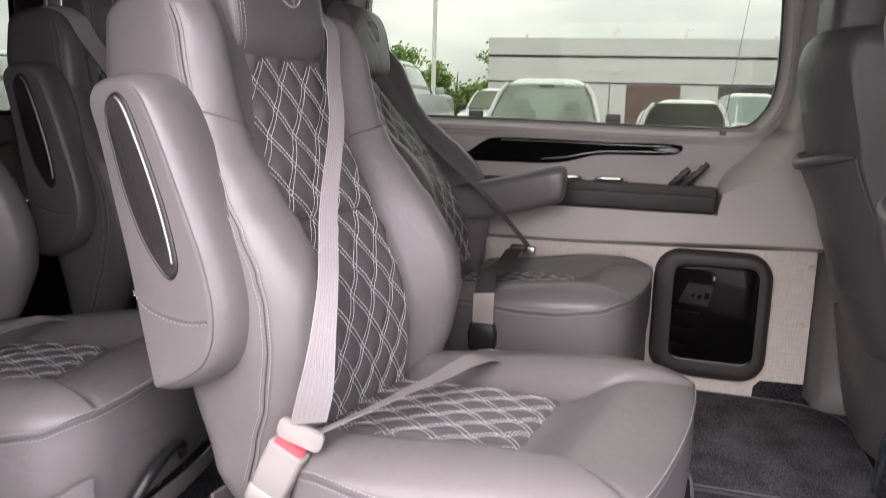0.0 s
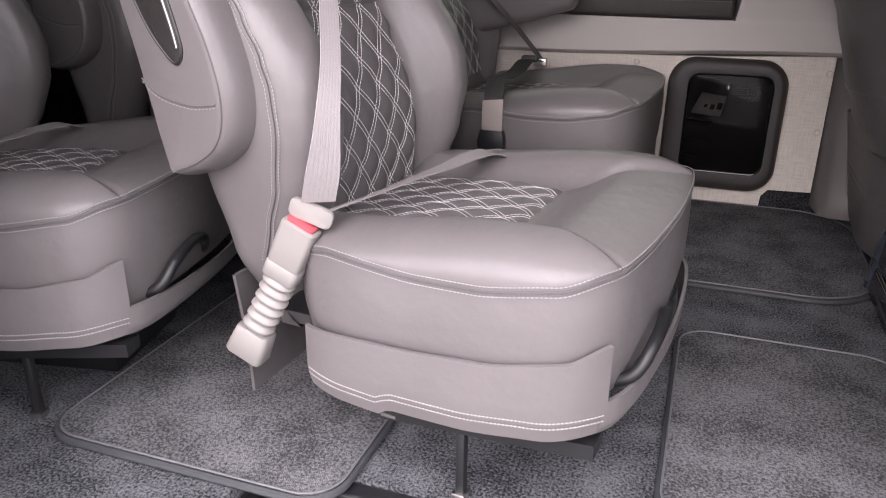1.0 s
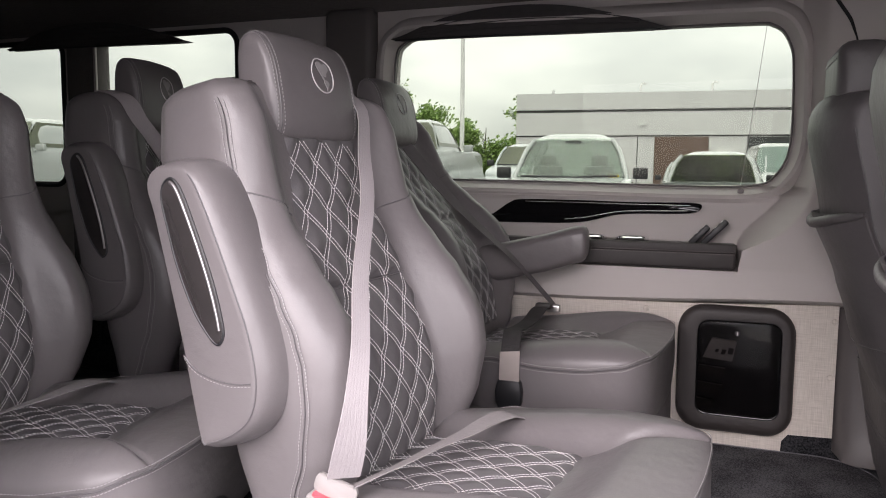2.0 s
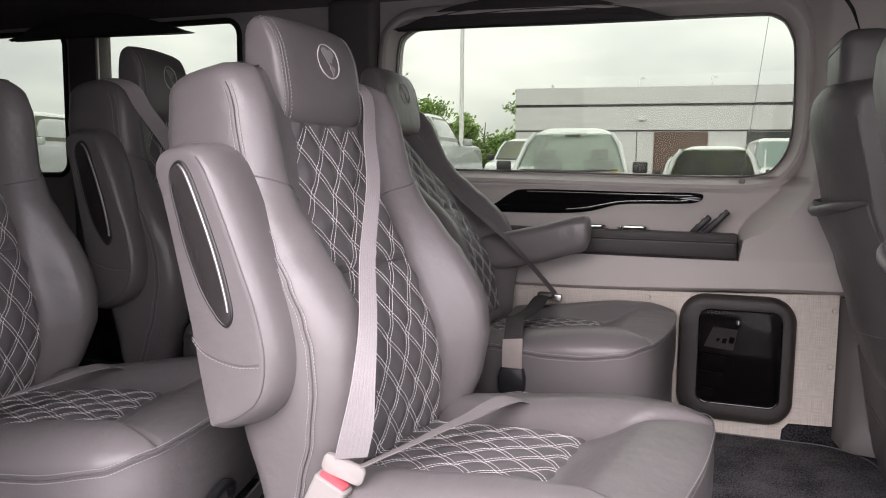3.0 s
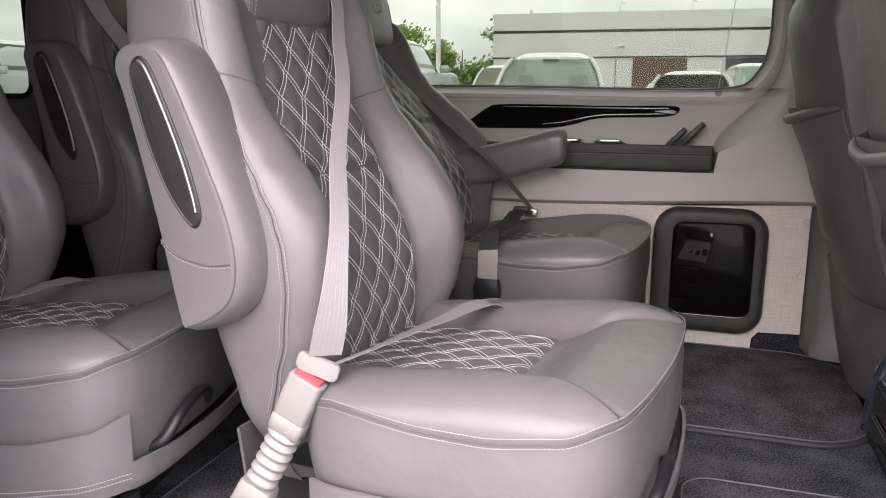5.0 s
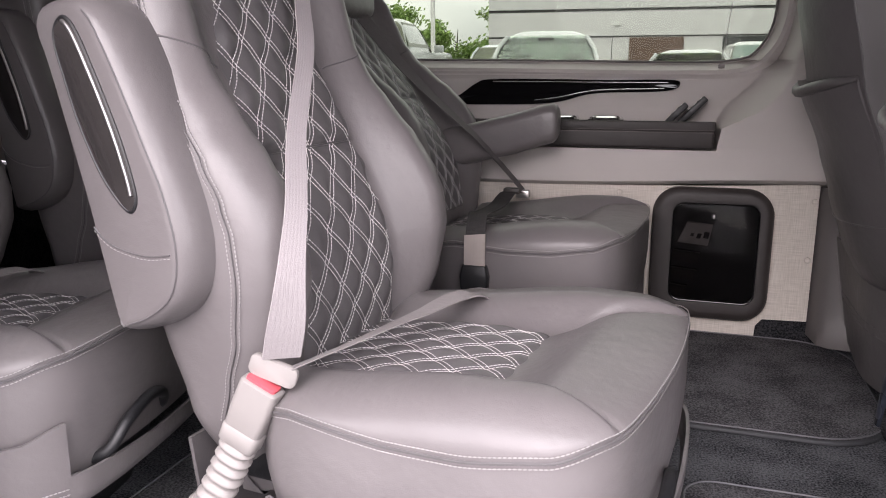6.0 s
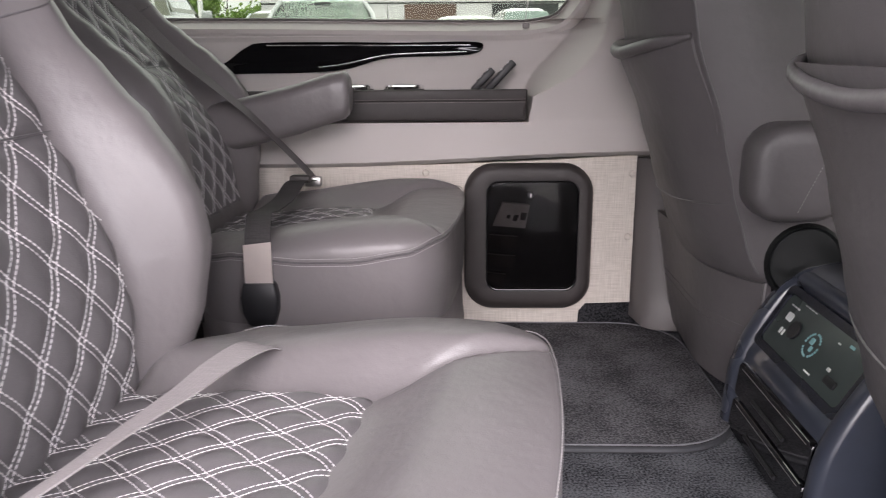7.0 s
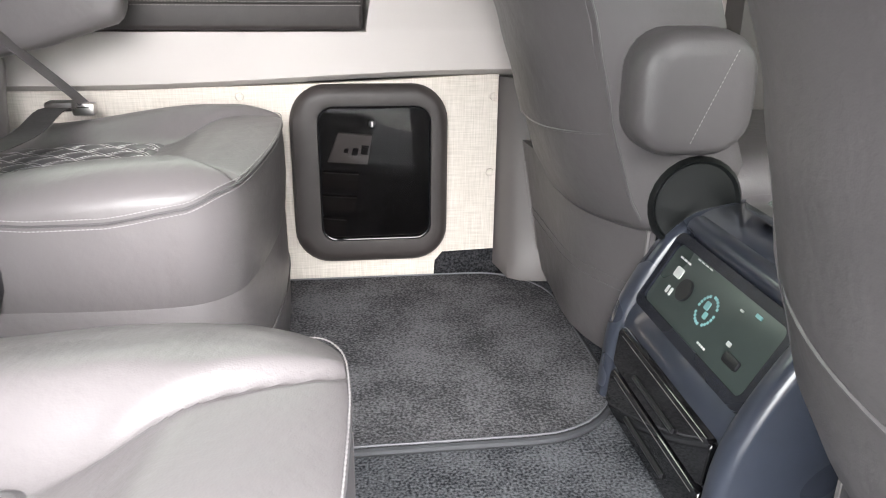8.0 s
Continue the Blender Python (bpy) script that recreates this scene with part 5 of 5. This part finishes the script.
for k in range(3):
    print_bar(1.600 - k * 0.012, 0.80, 0.009, 0.003, WHITE_PRINT)
for k in range(4):
    print_bar(1.560 - k * 0.012, 0.92, 0.008, 0.002, WHITE_PRINT)
print_bar(1.585, 0.62, 0.022, 0.016, WHITE_PRINT, "usb_port")
print_bar(1.585, 0.36, 0.006, 0.012, WHITE_PRINT)
print_bar(1.574, 0.36, 0.006, 0.012, WHITE_PRINT)
for ang in range(24):
    a = 2 * math.pi * ang / 24
    if ang % 6 != 5:
        print_bar(1.478 + 0.021 * math.cos(a), 0.5 + 0.021 * math.sin(a) / 0.111, 0.0042, 0.0042, TEAL_PRINT)
for du, dv, w, h in ((0.004, 0.006, 0.012, 0.012), (-0.004, -0.006, 0.009, 0.010)):
    print_bar(1.478 + du, 0.5 + dv / 0.111, w, h, TEAL_PRINT)
print_bar(1.418, 0.78, 0.008, 0.003, WHITE_PRINT)
print_bar(1.400, 0.40, 0.010, 0.006, WHITE_PRINT)
print_bar(1.385, 0.85, 0.014, 0.005, TEAL_PRINT)
for k in range(4):
    print_bar(1.452 - k * 0.006, 0.15, 0.004, 0.003, WHITE_PRINT)
part("socket", slab([(1.545 + 0.017 * math.cos(k * math.pi / 10), 0.5 + 0.017 * math.sin(k * math.pi / 10) / 0.111) for k in range(20)], lambda a, b, d: on_console(a, b, 0.0055 + d), 0.004, 0.002), BLACK, cpn, "round black socket")
part("socket", slab(rounded_rect(0.034, 0.014, 0.004), lambda a, b, d: on_console(1.376 + a, 0.28 + b / 0.111, 0.0055 + d), 0.004, 0.001), BLACK, cpn, "flat black socket")
for z0, z1 in ((0.082, 0.148), (0.012, 0.076)):
    drw = part("drawer_front", loft([[(1.105 + 0.10 * (z - 0.01) - d, y, z) for y, z in [(CY0 + 0.19 + p[0], (z0 + z1) / 2 + p[1]) for p in rounded_rect(0.315 * k, (z1 - z0) * (1 - (1 - k) * 4), 0.010, 4)]] for d, k in ((-0.012, 1.0), (0.002, 1.0), (0.005, 0.985))]), GLOSS_BLACK, con, "glossy black drawer front")
    part("chrome_line", tube([(1.099 + 0.10 * z1, CY0 + 0.05, z1 - 0.010), (1.099 + 0.10 * z1, CY1 - 0.05, z1 - 0.010)], 0.0014, 6), STEEL, drw)
    part("finger_pull", tube([(1.100 + 0.10 * z0, CY0 + 0.12, z0 + 0.024), (1.100 + 0.10 * z0, CY1 - 0.12, z0 + 0.024)], 0.004, 6), BLACK, drw)
part("top_ridge", tube([(1.224, CY0 + 0.03, 0.305), (1.224, CY1 - 0.03, 0.305)], 0.020, 12), CONSOLE_RAIL, con, "rounded ridge above the outlets")
tray = part("top_tray", plate_with_hole(rounded_rect(0.30, 0.26, 0.04), rounded_rect(0.25, 0.21, 0.03), lambda u, v, d: (1.40 + v, 1.475 + u, 0.345 + d), 0.012), CHROME, con, "chrome rim of the top tray")
part("tray_pad", slab(rounded_rect(0.25, 0.21, 0.03), lambda u, v, d: (1.40 + v, 1.475 + u, 0.345 + d), 0.006, 0.002), CONSOLE_PANEL, tray)
def console_cheek(y0, y1):
    """A thick rounded side panel that follows the console's outline, a little proud of it."""
    edge = smooth_loop([(1.096, 0.0), (1.100, 0.07), (1.108, 0.138), (1.131, 0.202), (1.174, 0.276), (1.206, 0.308), (1.255, 0.330), (1.40, 0.347), (1.70, 0.351)], 6, False)
    n = len(edge)
    rings = []
    for y, ins in ((y0, 0.012), (y0 + 0.003, 0.006), (y0 + 0.008, 0.002), (y0 + 0.014, 0.0), (y1 - 0.014, 0.0), (y1 - 0.008, 0.002), (y1 - 0.003, 0.006), (y1, 0.012)):
        ring = []
        for i in range(n):
            t = (edge[min(i + 1, n - 1)] - edge[max(i - 1, 0)]).normalized()
            ring.append((edge[i].x + t.y * ins, y, max(edge[i].y - t.x * ins, 0.0)))
        rings.append(ring + [(1.70, y, 0.0)])
    return loft(rings)


for y0, y1 in ((CY0 - 0.016, CY0 + 0.026), (CY1 - 0.026, CY1 + 0.016)):
    part("side_cheek", console_cheek(y0, y1), CONSOLE_RAIL, con, "rounded blue-grey side panel")

# ---- outside ----
ASPHALT = material("asphalt", (0.11, 0.11, 0.112), 0.9, var=0.2, scale=4, bump=0.5, bump_scale=60)
WHITE_CLAD = material("white_metal_cladding", (0.56, 0.56, 0.55), 0.5, var=0.03, scale=1)
GREY_LINE = material("dark_reveal", (0.05, 0.05, 0.05), 0.6)
DOOR_BROWN = material("brown_shutter", (0.12, 0.07, 0.05), 0.6, var=0.15, scale=3)
DARK_GLASS = material("dark_glazing", (0.03, 0.035, 0.035), 0.08)
CAR_WHITE = material("white_car_paint", (0.36, 0.38, 0.37), 0.25, var=0.02, coat=0.8)
CAR_SILVER = material("silver_car_paint", (0.42, 0.45, 0.45), 0.3, metal=0.3, var=0.02, coat=0.8)
CAR_GLASS = material("car_window", (0.13, 0.18, 0.155), 0.05, var=0.1, scale=2)
CAR_CLOTH = material("car_seat_cloth", (0.16, 0.15, 0.14), 0.8, var=0.1)
CAR_CLEAR = glass("clear_car_glass", (0.74, 0.80, 0.75), 0.02, 0.075)
CAR_TINT = glass("tinted_car_glass", (0.42, 0.47, 0.33))
CAR_GLASS_DARK = material("dark_car_window", (0.07, 0.08, 0.045), 0.06, var=0.3, scale=1)
LAMP_RED = material("tail_lamp", (0.30, 0.02, 0.02), 0.2)
YELLOW = material("yellow_tag", (0.8, 0.62, 0.05), 0.6)
LEAF = material("leaf_green", (0.17, 0.30, 0.065), 0.6, var=0.35, scale=1.5, second=(0.32, 0.46, 0.13))
BARK = material("bark", (0.09, 0.07, 0.055), 0.9)
POLE = material("painted_pole", (0.68, 0.68, 0.66), 0.5)

LOT_Z = -0.30
YS = [-1500, -200, -40, -10, 0, 2, 3, 4, 5, 6, 7, 8, 9, 12, 20, 40, 80, 200, 1500]
XS = [-1500, -200, -60, -20, -8, -5.4, -3.2, 0, 8, 20, 60, 200, 1500]
gm = loft([[(x, y, GROUND_Z + (LOT_Z - GROUND_Z + 0.40 * step(-3.2, -5.4, x)) * step(2.8, 8.2, y)) for x in XS] for y in YS], closed=False)
structure("ground", gm, ASPHALT, "grey asphalt car park", "ground")

bld = thing("building", "low white metal-clad building with a brown shutter", "building")
B0, B1 = Vector((-10.85, 43.6, 0)), Vector((16.0, 46.1, 0))
bdir = (B1 - B0).normalized()
bn = Vector((bdir.y, -bdir.x, 0))


def bpt(s, z, d=0.0):
    p = B0 + bdir * s + bn * d
    return (p.x, p.y, z)


def bslab(name, s0, s1, z0, z1, d, mat, parent, label="", base=-0.05):
    return part(name, loft([[bpt(s, z, q) for s, z in ((s0, z0), (s1, z0), (s1, z1), (s0, z1))] for q in (base, d)]), mat, parent, label, smooth=False)


shell = bslab("wall", 0, 27, GROUND_Z, 5.46, 0.0, WHITE_CLAD, bld, base=-14)
bslab("fascia_panel", 0, 27, 4.52, 5.46, 0.10, WHITE_CLAD, shell)
bslab("reveal", 0, 27, 4.36, 4.52, 0.02, GREY_LINE, shell)
bslab("fascia_panel", 0, 27, 3.06, 4.36, 0.10, WHITE_CLAD, shell)
bslab("reveal", 0, 27, 2.98, 3.06, 0.02, GREY_LINE, shell)
for s in (5.3, 6.9, 13.2, 14.0):
    bslab("wall_joint", s, s + 0.05, GROUND_Z, 2.98, 0.006, GREY_LINE, shell)
bslab("shutter", 7.85, 10.75, GROUND_Z, 2.95, 0.03, DOOR_BROWN, bld, "brown roller shutter")
for k in range(7):
    bslab("shutter_slat", 7.9, 10.7, 0.0 + 0.42 * k, 0.36 + 0.42 * k, 0.06, DOOR_BROWN, bld)
bslab("shutter", 12.75, 16.5, GROUND_Z, 2.95, 0.03, DARK_GLASS, bld, "dark glazed shutter")
bslab("wall_lamp", 7.0, 7.35, 3.60, 3.82, 0.25, POLE, bld)
bslab("sign_plate", 11.2, 12.2, 2.10, 2.35, 0.02, POLE, bld)
for s in (7.0, 10.9):
    part("roof_vent", tube([bpt(s, 5.3, -1), bpt(s, 5.95, -1), bpt(s + 0.12, 6.08, -1), bpt(s + 0.3, 6.02, -1)], 0.06, 6), POLE, bld)
for s in (2.0, 15.5):
    bslab("roof_unit", s, s + 0.1, 5.4, 5.7, -0.4, WHITE_CLAD, bld, base=-0.9)


def car(name, label, at, turn, size, paint, glass_mat, kind):
    """A parked car built round its own middle: length along x, nose at +x."""
    Ln, Wd, Ht = size
    ob = thing(name, label, "car", "parked cars", at)
    ob.rotation_euler = (0, 0, radians(turn))
    hood = {"suv": 0.56, "pickup": 0.55, "van": 0.50}[kind]
    belt = Ht * (0.645 if kind == "pickup" else 0.60)
    low = [(-0.5, 0.22), (-0.5, 0.52), (-0.49, belt / Ht), (0.18, belt / Ht), (0.30, belt / Ht * 0.97), (0.47, hood * 0.90), (0.5, 0.40), (0.5, 0.20)]
    if kind == "pickup":
        low[2:6] = [(-0.5, belt / Ht * 0.97), (0.18, belt / Ht), (0.32, belt / Ht * 1.01), (0.47, belt / Ht * 0.98)]
    lp = smooth_loop([(p[0], p[1]) for p in low], 3)
    part("body", loft([[(p[0] * Ln, y * Wd, (p[1] * Ht - z0) * k + z0) for p in lp] for y, k, z0 in ((-0.5, 0.90, 0.5), (-0.49, 0.97, 0.5), (-0.44, 1, 0.5), (0.44, 1, 0.5), (0.49, 0.97, 0.5), (0.5, 0.90, 0.5))]), paint, ob)
    cab = {"suv": (-0.47, -0.42, 0.06, 0.24), "pickup": (-0.16, -0.14, 0.07, 0.20), "van": (-0.48, -0.45, 0.12, 0.30)}[kind]
    r0, r1, r2, r3 = cab
    zt = Ht
    gh = []
    def draw_in(t):
        """How far the flank rolls in towards the roof."""
        return (0.11 if kind == "suv" else 0.05) * max(0.0, (t - 0.55) / 0.45) ** 2.6
    for t, end in ((0.0, 0), (0.3, 0), (0.55, 0), (0.72, 0.002), (0.82, 0.008), (0.89, 0.018), (0.94, 0.034), (0.975, 0.06), (0.993, 0.10), (1.0, 0.17)):
        z = belt * 0.97 + (zt - belt * 0.97) * t
        xa, xb = r0 + (r1 - r0) * t + end * 0.7, r3 + (r2 - r3) * t - end * 0.7
        w = 0.475 - 0.11 * t - draw_in(t) - end * 0.5
        gh.append([(p[0] * (xb - xa) * Ln + (xa + xb) / 2 * Ln, p[1] * w * 2 * Wd, z) for p in rounded_rect(1, 1, 0.16, 5)])
    if kind == "suv":
        cabin = part("roof", loft(gh[4:]), paint, ob)
        zb = belt * 0.97
        for sy in (-1, 1):
            for lo, hi, rr in ((r3, r2, 0.034), (r0, r1, 0.060), ((r0 + r3) / 2 - 0.02, (r1 + r2) / 2 - 0.01, 0.04)):
                pts = []
                for t in (-0.05, 0.3, 0.6, 0.84):
                    lean_in = 0.03 if rr > 0.04 else 0.0
                    x = (lo + (hi - lo) * t) * Ln
                    x -= lean_in * Ln * 0.5 * (1 if lo > 0 else -1)
                    pts.append((x, sy * (0.475 - 0.11 * t - draw_in(t) - 0.018) * Wd, zb + (zt - zb) * t))
                part("pillar", tube(pts, rr, 8), paint, ob)
        part("dashboard", box(r0 * Ln + 0.1, r3 * Ln - 0.15, -0.42 * Wd, 0.42 * Wd, zb - 0.04, zb + 0.035, 0.02), BLACK, ob)
        for sy in (-1, 1):
            st = part("car_seat", box(0.02 * Ln - 0.09, 0.02 * Ln + 0.09, sy * 0.22 * Wd - 0.25, sy * 0.22 * Wd + 0.25, zb + 0.02, zb + 0.22, 0.05), CAR_CLOTH, ob)
            part("car_headrest", box(0.0, 0.10, sy * 0.22 * Wd - 0.14, sy * 0.22 * Wd + 0.14, zb + 0.20, zb + 0.40, 0.05), CAR_CLOTH, st)
        part("inner_mirror", box(0.09 * Ln, 0.09 * Ln + 0.05, -0.13, 0.13, zt - 0.20, zt - 0.13, 0.02), BLACK, cabin)
        part("wiper", tube([(r3 * Ln + 0.03, -0.40 * Wd, zb + 0.05), (r3 * Ln + 0.06, 0.0, zb + 0.035), (r3 * Ln + 0.03, 0.38 * Wd, zb + 0.06)], 0.018, 6), BLACK, ob)
    else:
        cabin = part("cabin", loft(gh), paint, ob)
    for sx in (1, -1):
        x_lo, x_hi = (r3, r2) if sx > 0 else (r0, r1)
        rows = []
        for t in (0.04, 0.3, 0.55, 0.7, 0.8, 0.87):
            z = belt * 0.97 + (zt - belt * 0.97) * t
            x = (x_lo + (x_hi - x_lo) * t) * Ln
            w = 0.475 - 0.11 * t - draw_in(t) - 0.010 - 0.02 * step(0.7, 0.9, t)
            rows.append([(x + sx * 0.012 - sx * 0.10 * abs(u) ** 3 * 0.4, u * w * Wd, z) for u in [k / 4 - 1 for k in range(9)]])
        part("windscreen" if sx > 0 else "rear_window", loft([r + [(x - sx * 0.03, y, z) for x, y, z in r[::-1]] for r in rows]), glass_mat, cabin)
    for sy in (-1, 1):
        rows = []
        for t in (0.14, 0.86):
            z = belt * 0.97 + (zt - belt * 0.97) * t
            xa, xb = r0 + (r1 - r0) * t + 0.03, r3 + (r2 - r3) * t - 0.03
            y = sy * ((0.475 - 0.11 * t - draw_in(t)) * Wd + 0.006)
            rows.append([((xa + (xb - xa) * k / 6) * Ln, y, z) for k in range(7)])
        part("side_window", loft([r + [(x, y - sy * 0.03, z) for x, y, z in r[::-1]] for r in rows]), glass_mat if kind == "suv" else CAR_GLASS_DARK, cabin)
        part("mirror", box(0.17 * Ln, 0.17 * Ln + 0.12, min(sy * 0.50 * Wd, sy * 0.62 * Wd), max(sy * 0.50 * Wd, sy * 0.62 * Wd), belt * 0.98, belt * 0.98 + 0.18, 0.03), BLACK if kind == "suv" else paint, ob)
        part("lamp", box(-0.5 * Ln - 0.012, -0.46 * Ln, min(sy * 0.34 * Wd, sy * 0.49 * Wd), max(sy * 0.34 * Wd, sy * 0.49 * Wd), belt * 0.72, belt * 0.95, 0.02), LAMP_RED, ob)
        part("headlamp", box(0.45 * Ln, 0.492 * Ln, min(sy * 0.30 * Wd, sy * 0.48 * Wd), max(sy * 0.30 * Wd, sy * 0.48 * Wd), Ht * 0.38, Ht * 0.46, 0.02), CHROME, ob)
        for wx in (0.31, -0.31):
            wh = part("wheel", loft([[(wx * Ln + r * math.cos(a), sy * y * Wd, 0.34 + r * math.sin(a)) for a in [k * math.pi / 12 for k in range(24)]] for y, r in ((0.38, 0.34), (0.48, 0.34), (0.50, 0.31))]), BLACK_RUBBER, ob)
            part("rim", loft([[(wx * Ln + r * math.cos(a), sy * y * Wd, 0.34 + r * math.sin(a)) for a in [k * math.pi / 8 for k in range(16)]] for y, r in ((0.49, 0.23), (0.505, 0.22), (0.495, 0.08))]), STEEL, wh)
    return ob


suv = car("parked_suv", "white sport utility car parked nose towards the van", (-1.67, 12.6, LOT_Z), -83, (4.5, 1.90, 1.81), CAR_WHITE, CAR_CLEAR, "suv")
part("price_tag", box(1.03, 1.05, 0.60, 0.74, 1.09, 1.13), YELLOW, suv, smooth=False)
car("parked_suv", "white estate car parked with its dark rear window towards the van", (0.62, 19.2, LOT_Z), 86, (4.6, 2.0, 1.66), CAR_WHITE, CAR_TINT, "suv")
car("parked_van", "white van parked near the building", (2.15, 23.5, LOT_Z), -85, (5.0, 1.7, 2.05), CAR_WHITE, CAR_GLASS, "van")
car("parked_pickup", "white pickup truck parked nose towards the trees", (-6.7, 17.75, LOT_Z + 0.40), 91, (5.6, 2.0, 2.05), CAR_WHITE, CAR_GLASS_DARK, "pickup")
car("parked_car", "dark car parked behind the other cars", (-5.2, 23.5, LOT_Z + 0.38), -84, (4.6, 1.8, 1.70), CAR_SILVER, CAR_GLASS_DARK, "suv")
car("parked_car", "pale car parked in the row before the building", (-0.4, 27.0, LOT_Z), 95, (4.6, 1.8, 1.62), CAR_WHITE, CAR_GLASS_DARK, "suv")

car("parked_van", "white van parked far along the row", (-15.6, 14.2, LOT_Z + 0.40), -83, (5.0, 1.9, 2.0), CAR_WHITE, CAR_GLASS_DARK, "van")

lp_ob = thing("light_pole", "tall pale light pole in the car park", "light pole")
part("pole", tube([(-12.2, 37.65, GROUND_Z), (-12.2, 37.65, 11.0)], [0.13, 0.09], 10), POLE, lp_ob)
part("base", tube([(-12.2, 37.65, GROUND_Z), (-12.2, 37.65, 0.2)], 0.3, 12), POLE, lp_ob)


def tree(at, height, spread, seed, leaves=900, bare=False):
    rnd = random.Random(seed)
    ob = thing("tree", "bare thin young tree" if bare else "leafy green tree at the edge of the car park", "tree", "trees", at)
    limbs = [tube([(0, 0, 0), (0.05, 0.02, height * 0.35), (0.02, 0.08, height * 0.7), (0.1, 0.05, height * 0.97)], [0.14, 0.10, 0.06, 0.02], 7)]
    tips = []
    for k in range(14):
        z0 = height * rnd.uniform(0.15, 0.8)
        a, r = rnd.uniform(0, 2 * math.pi), spread * rnd.uniform(0.4, 1.0) * (0.6 if bare else 1)
        e = (r * math.cos(a), r * math.sin(a), min(height, z0 + r * rnd.uniform(0.4, 1.0)))
        mid = (e[0] * 0.45, e[1] * 0.45, z0 + (e[2] - z0) * 0.6)
        limbs.append(tube([(0, 0, z0), mid, e], [0.05, 0.03, 0.01], 5))
        tips += [e, mid]
    part("trunk", merged(*limbs), BARK, ob)
    if not bare:
        verts, faces = [], []
        tips += [(0, 0, height * t) for t in (0.5, 0.7, 0.85, 0.97)]
        for k in range(int(leaves * 1.7)):
            c = Vector(rnd.choice(tips)) + Vector((rnd.gauss(0, 0.30), rnd.gauss(0, 0.30), rnd.gauss(0, 0.30))) * spread * 0.75
            c.z = max(c.z, height * 0.05)
            n = Vector((rnd.gauss(0, 1), rnd.gauss(0, 1), rnd.gauss(0, 1))).normalized()
            u = n.orthogonal().normalized()
            v = n.cross(u)
            s = rnd.uniform(0.09, 0.20)
            i0 = len(verts)
            verts += [c - u * s, c + v * s * 0.5, c + u * s, c - v * s * 0.5]
            faces.append((i0, i0 + 1, i0 + 2, i0 + 3))
        bm = bmesh.new()
        vs = [bm.verts.new(p) for p in verts]
        for f in faces:
            bm.faces.new([vs[i] for i in f])
        part("crown", bm, LEAF, ob, smooth=False, kind="stuff")
    return ob


tree((-16.6, 51.0, LOT_Z), 4.7, 1.15, 1, 4200)
tree((-19.8, 52.0, LOT_Z), 5.6, 1.5, 2, 4200)
tree((-24.5, 52.0, LOT_Z), 8.2, 2.6, 3, 3800)
tree((-13.1, 53.0, LOT_Z), 6.6, 0.75, 4, 900)
tree((-15.7, 53.0, LOT_Z), 4.6, 0.8, 8, 0, True)
for k, (x, h) in enumerate(((-16.2, 2.9), (-14.6, 3.2), (-13.2, 3.0), (-18.4, 3.0), (-21.0, 3.2))):
    tree((x, 52.5, LOT_Z), h, 1.4, 20 + k, 1500)
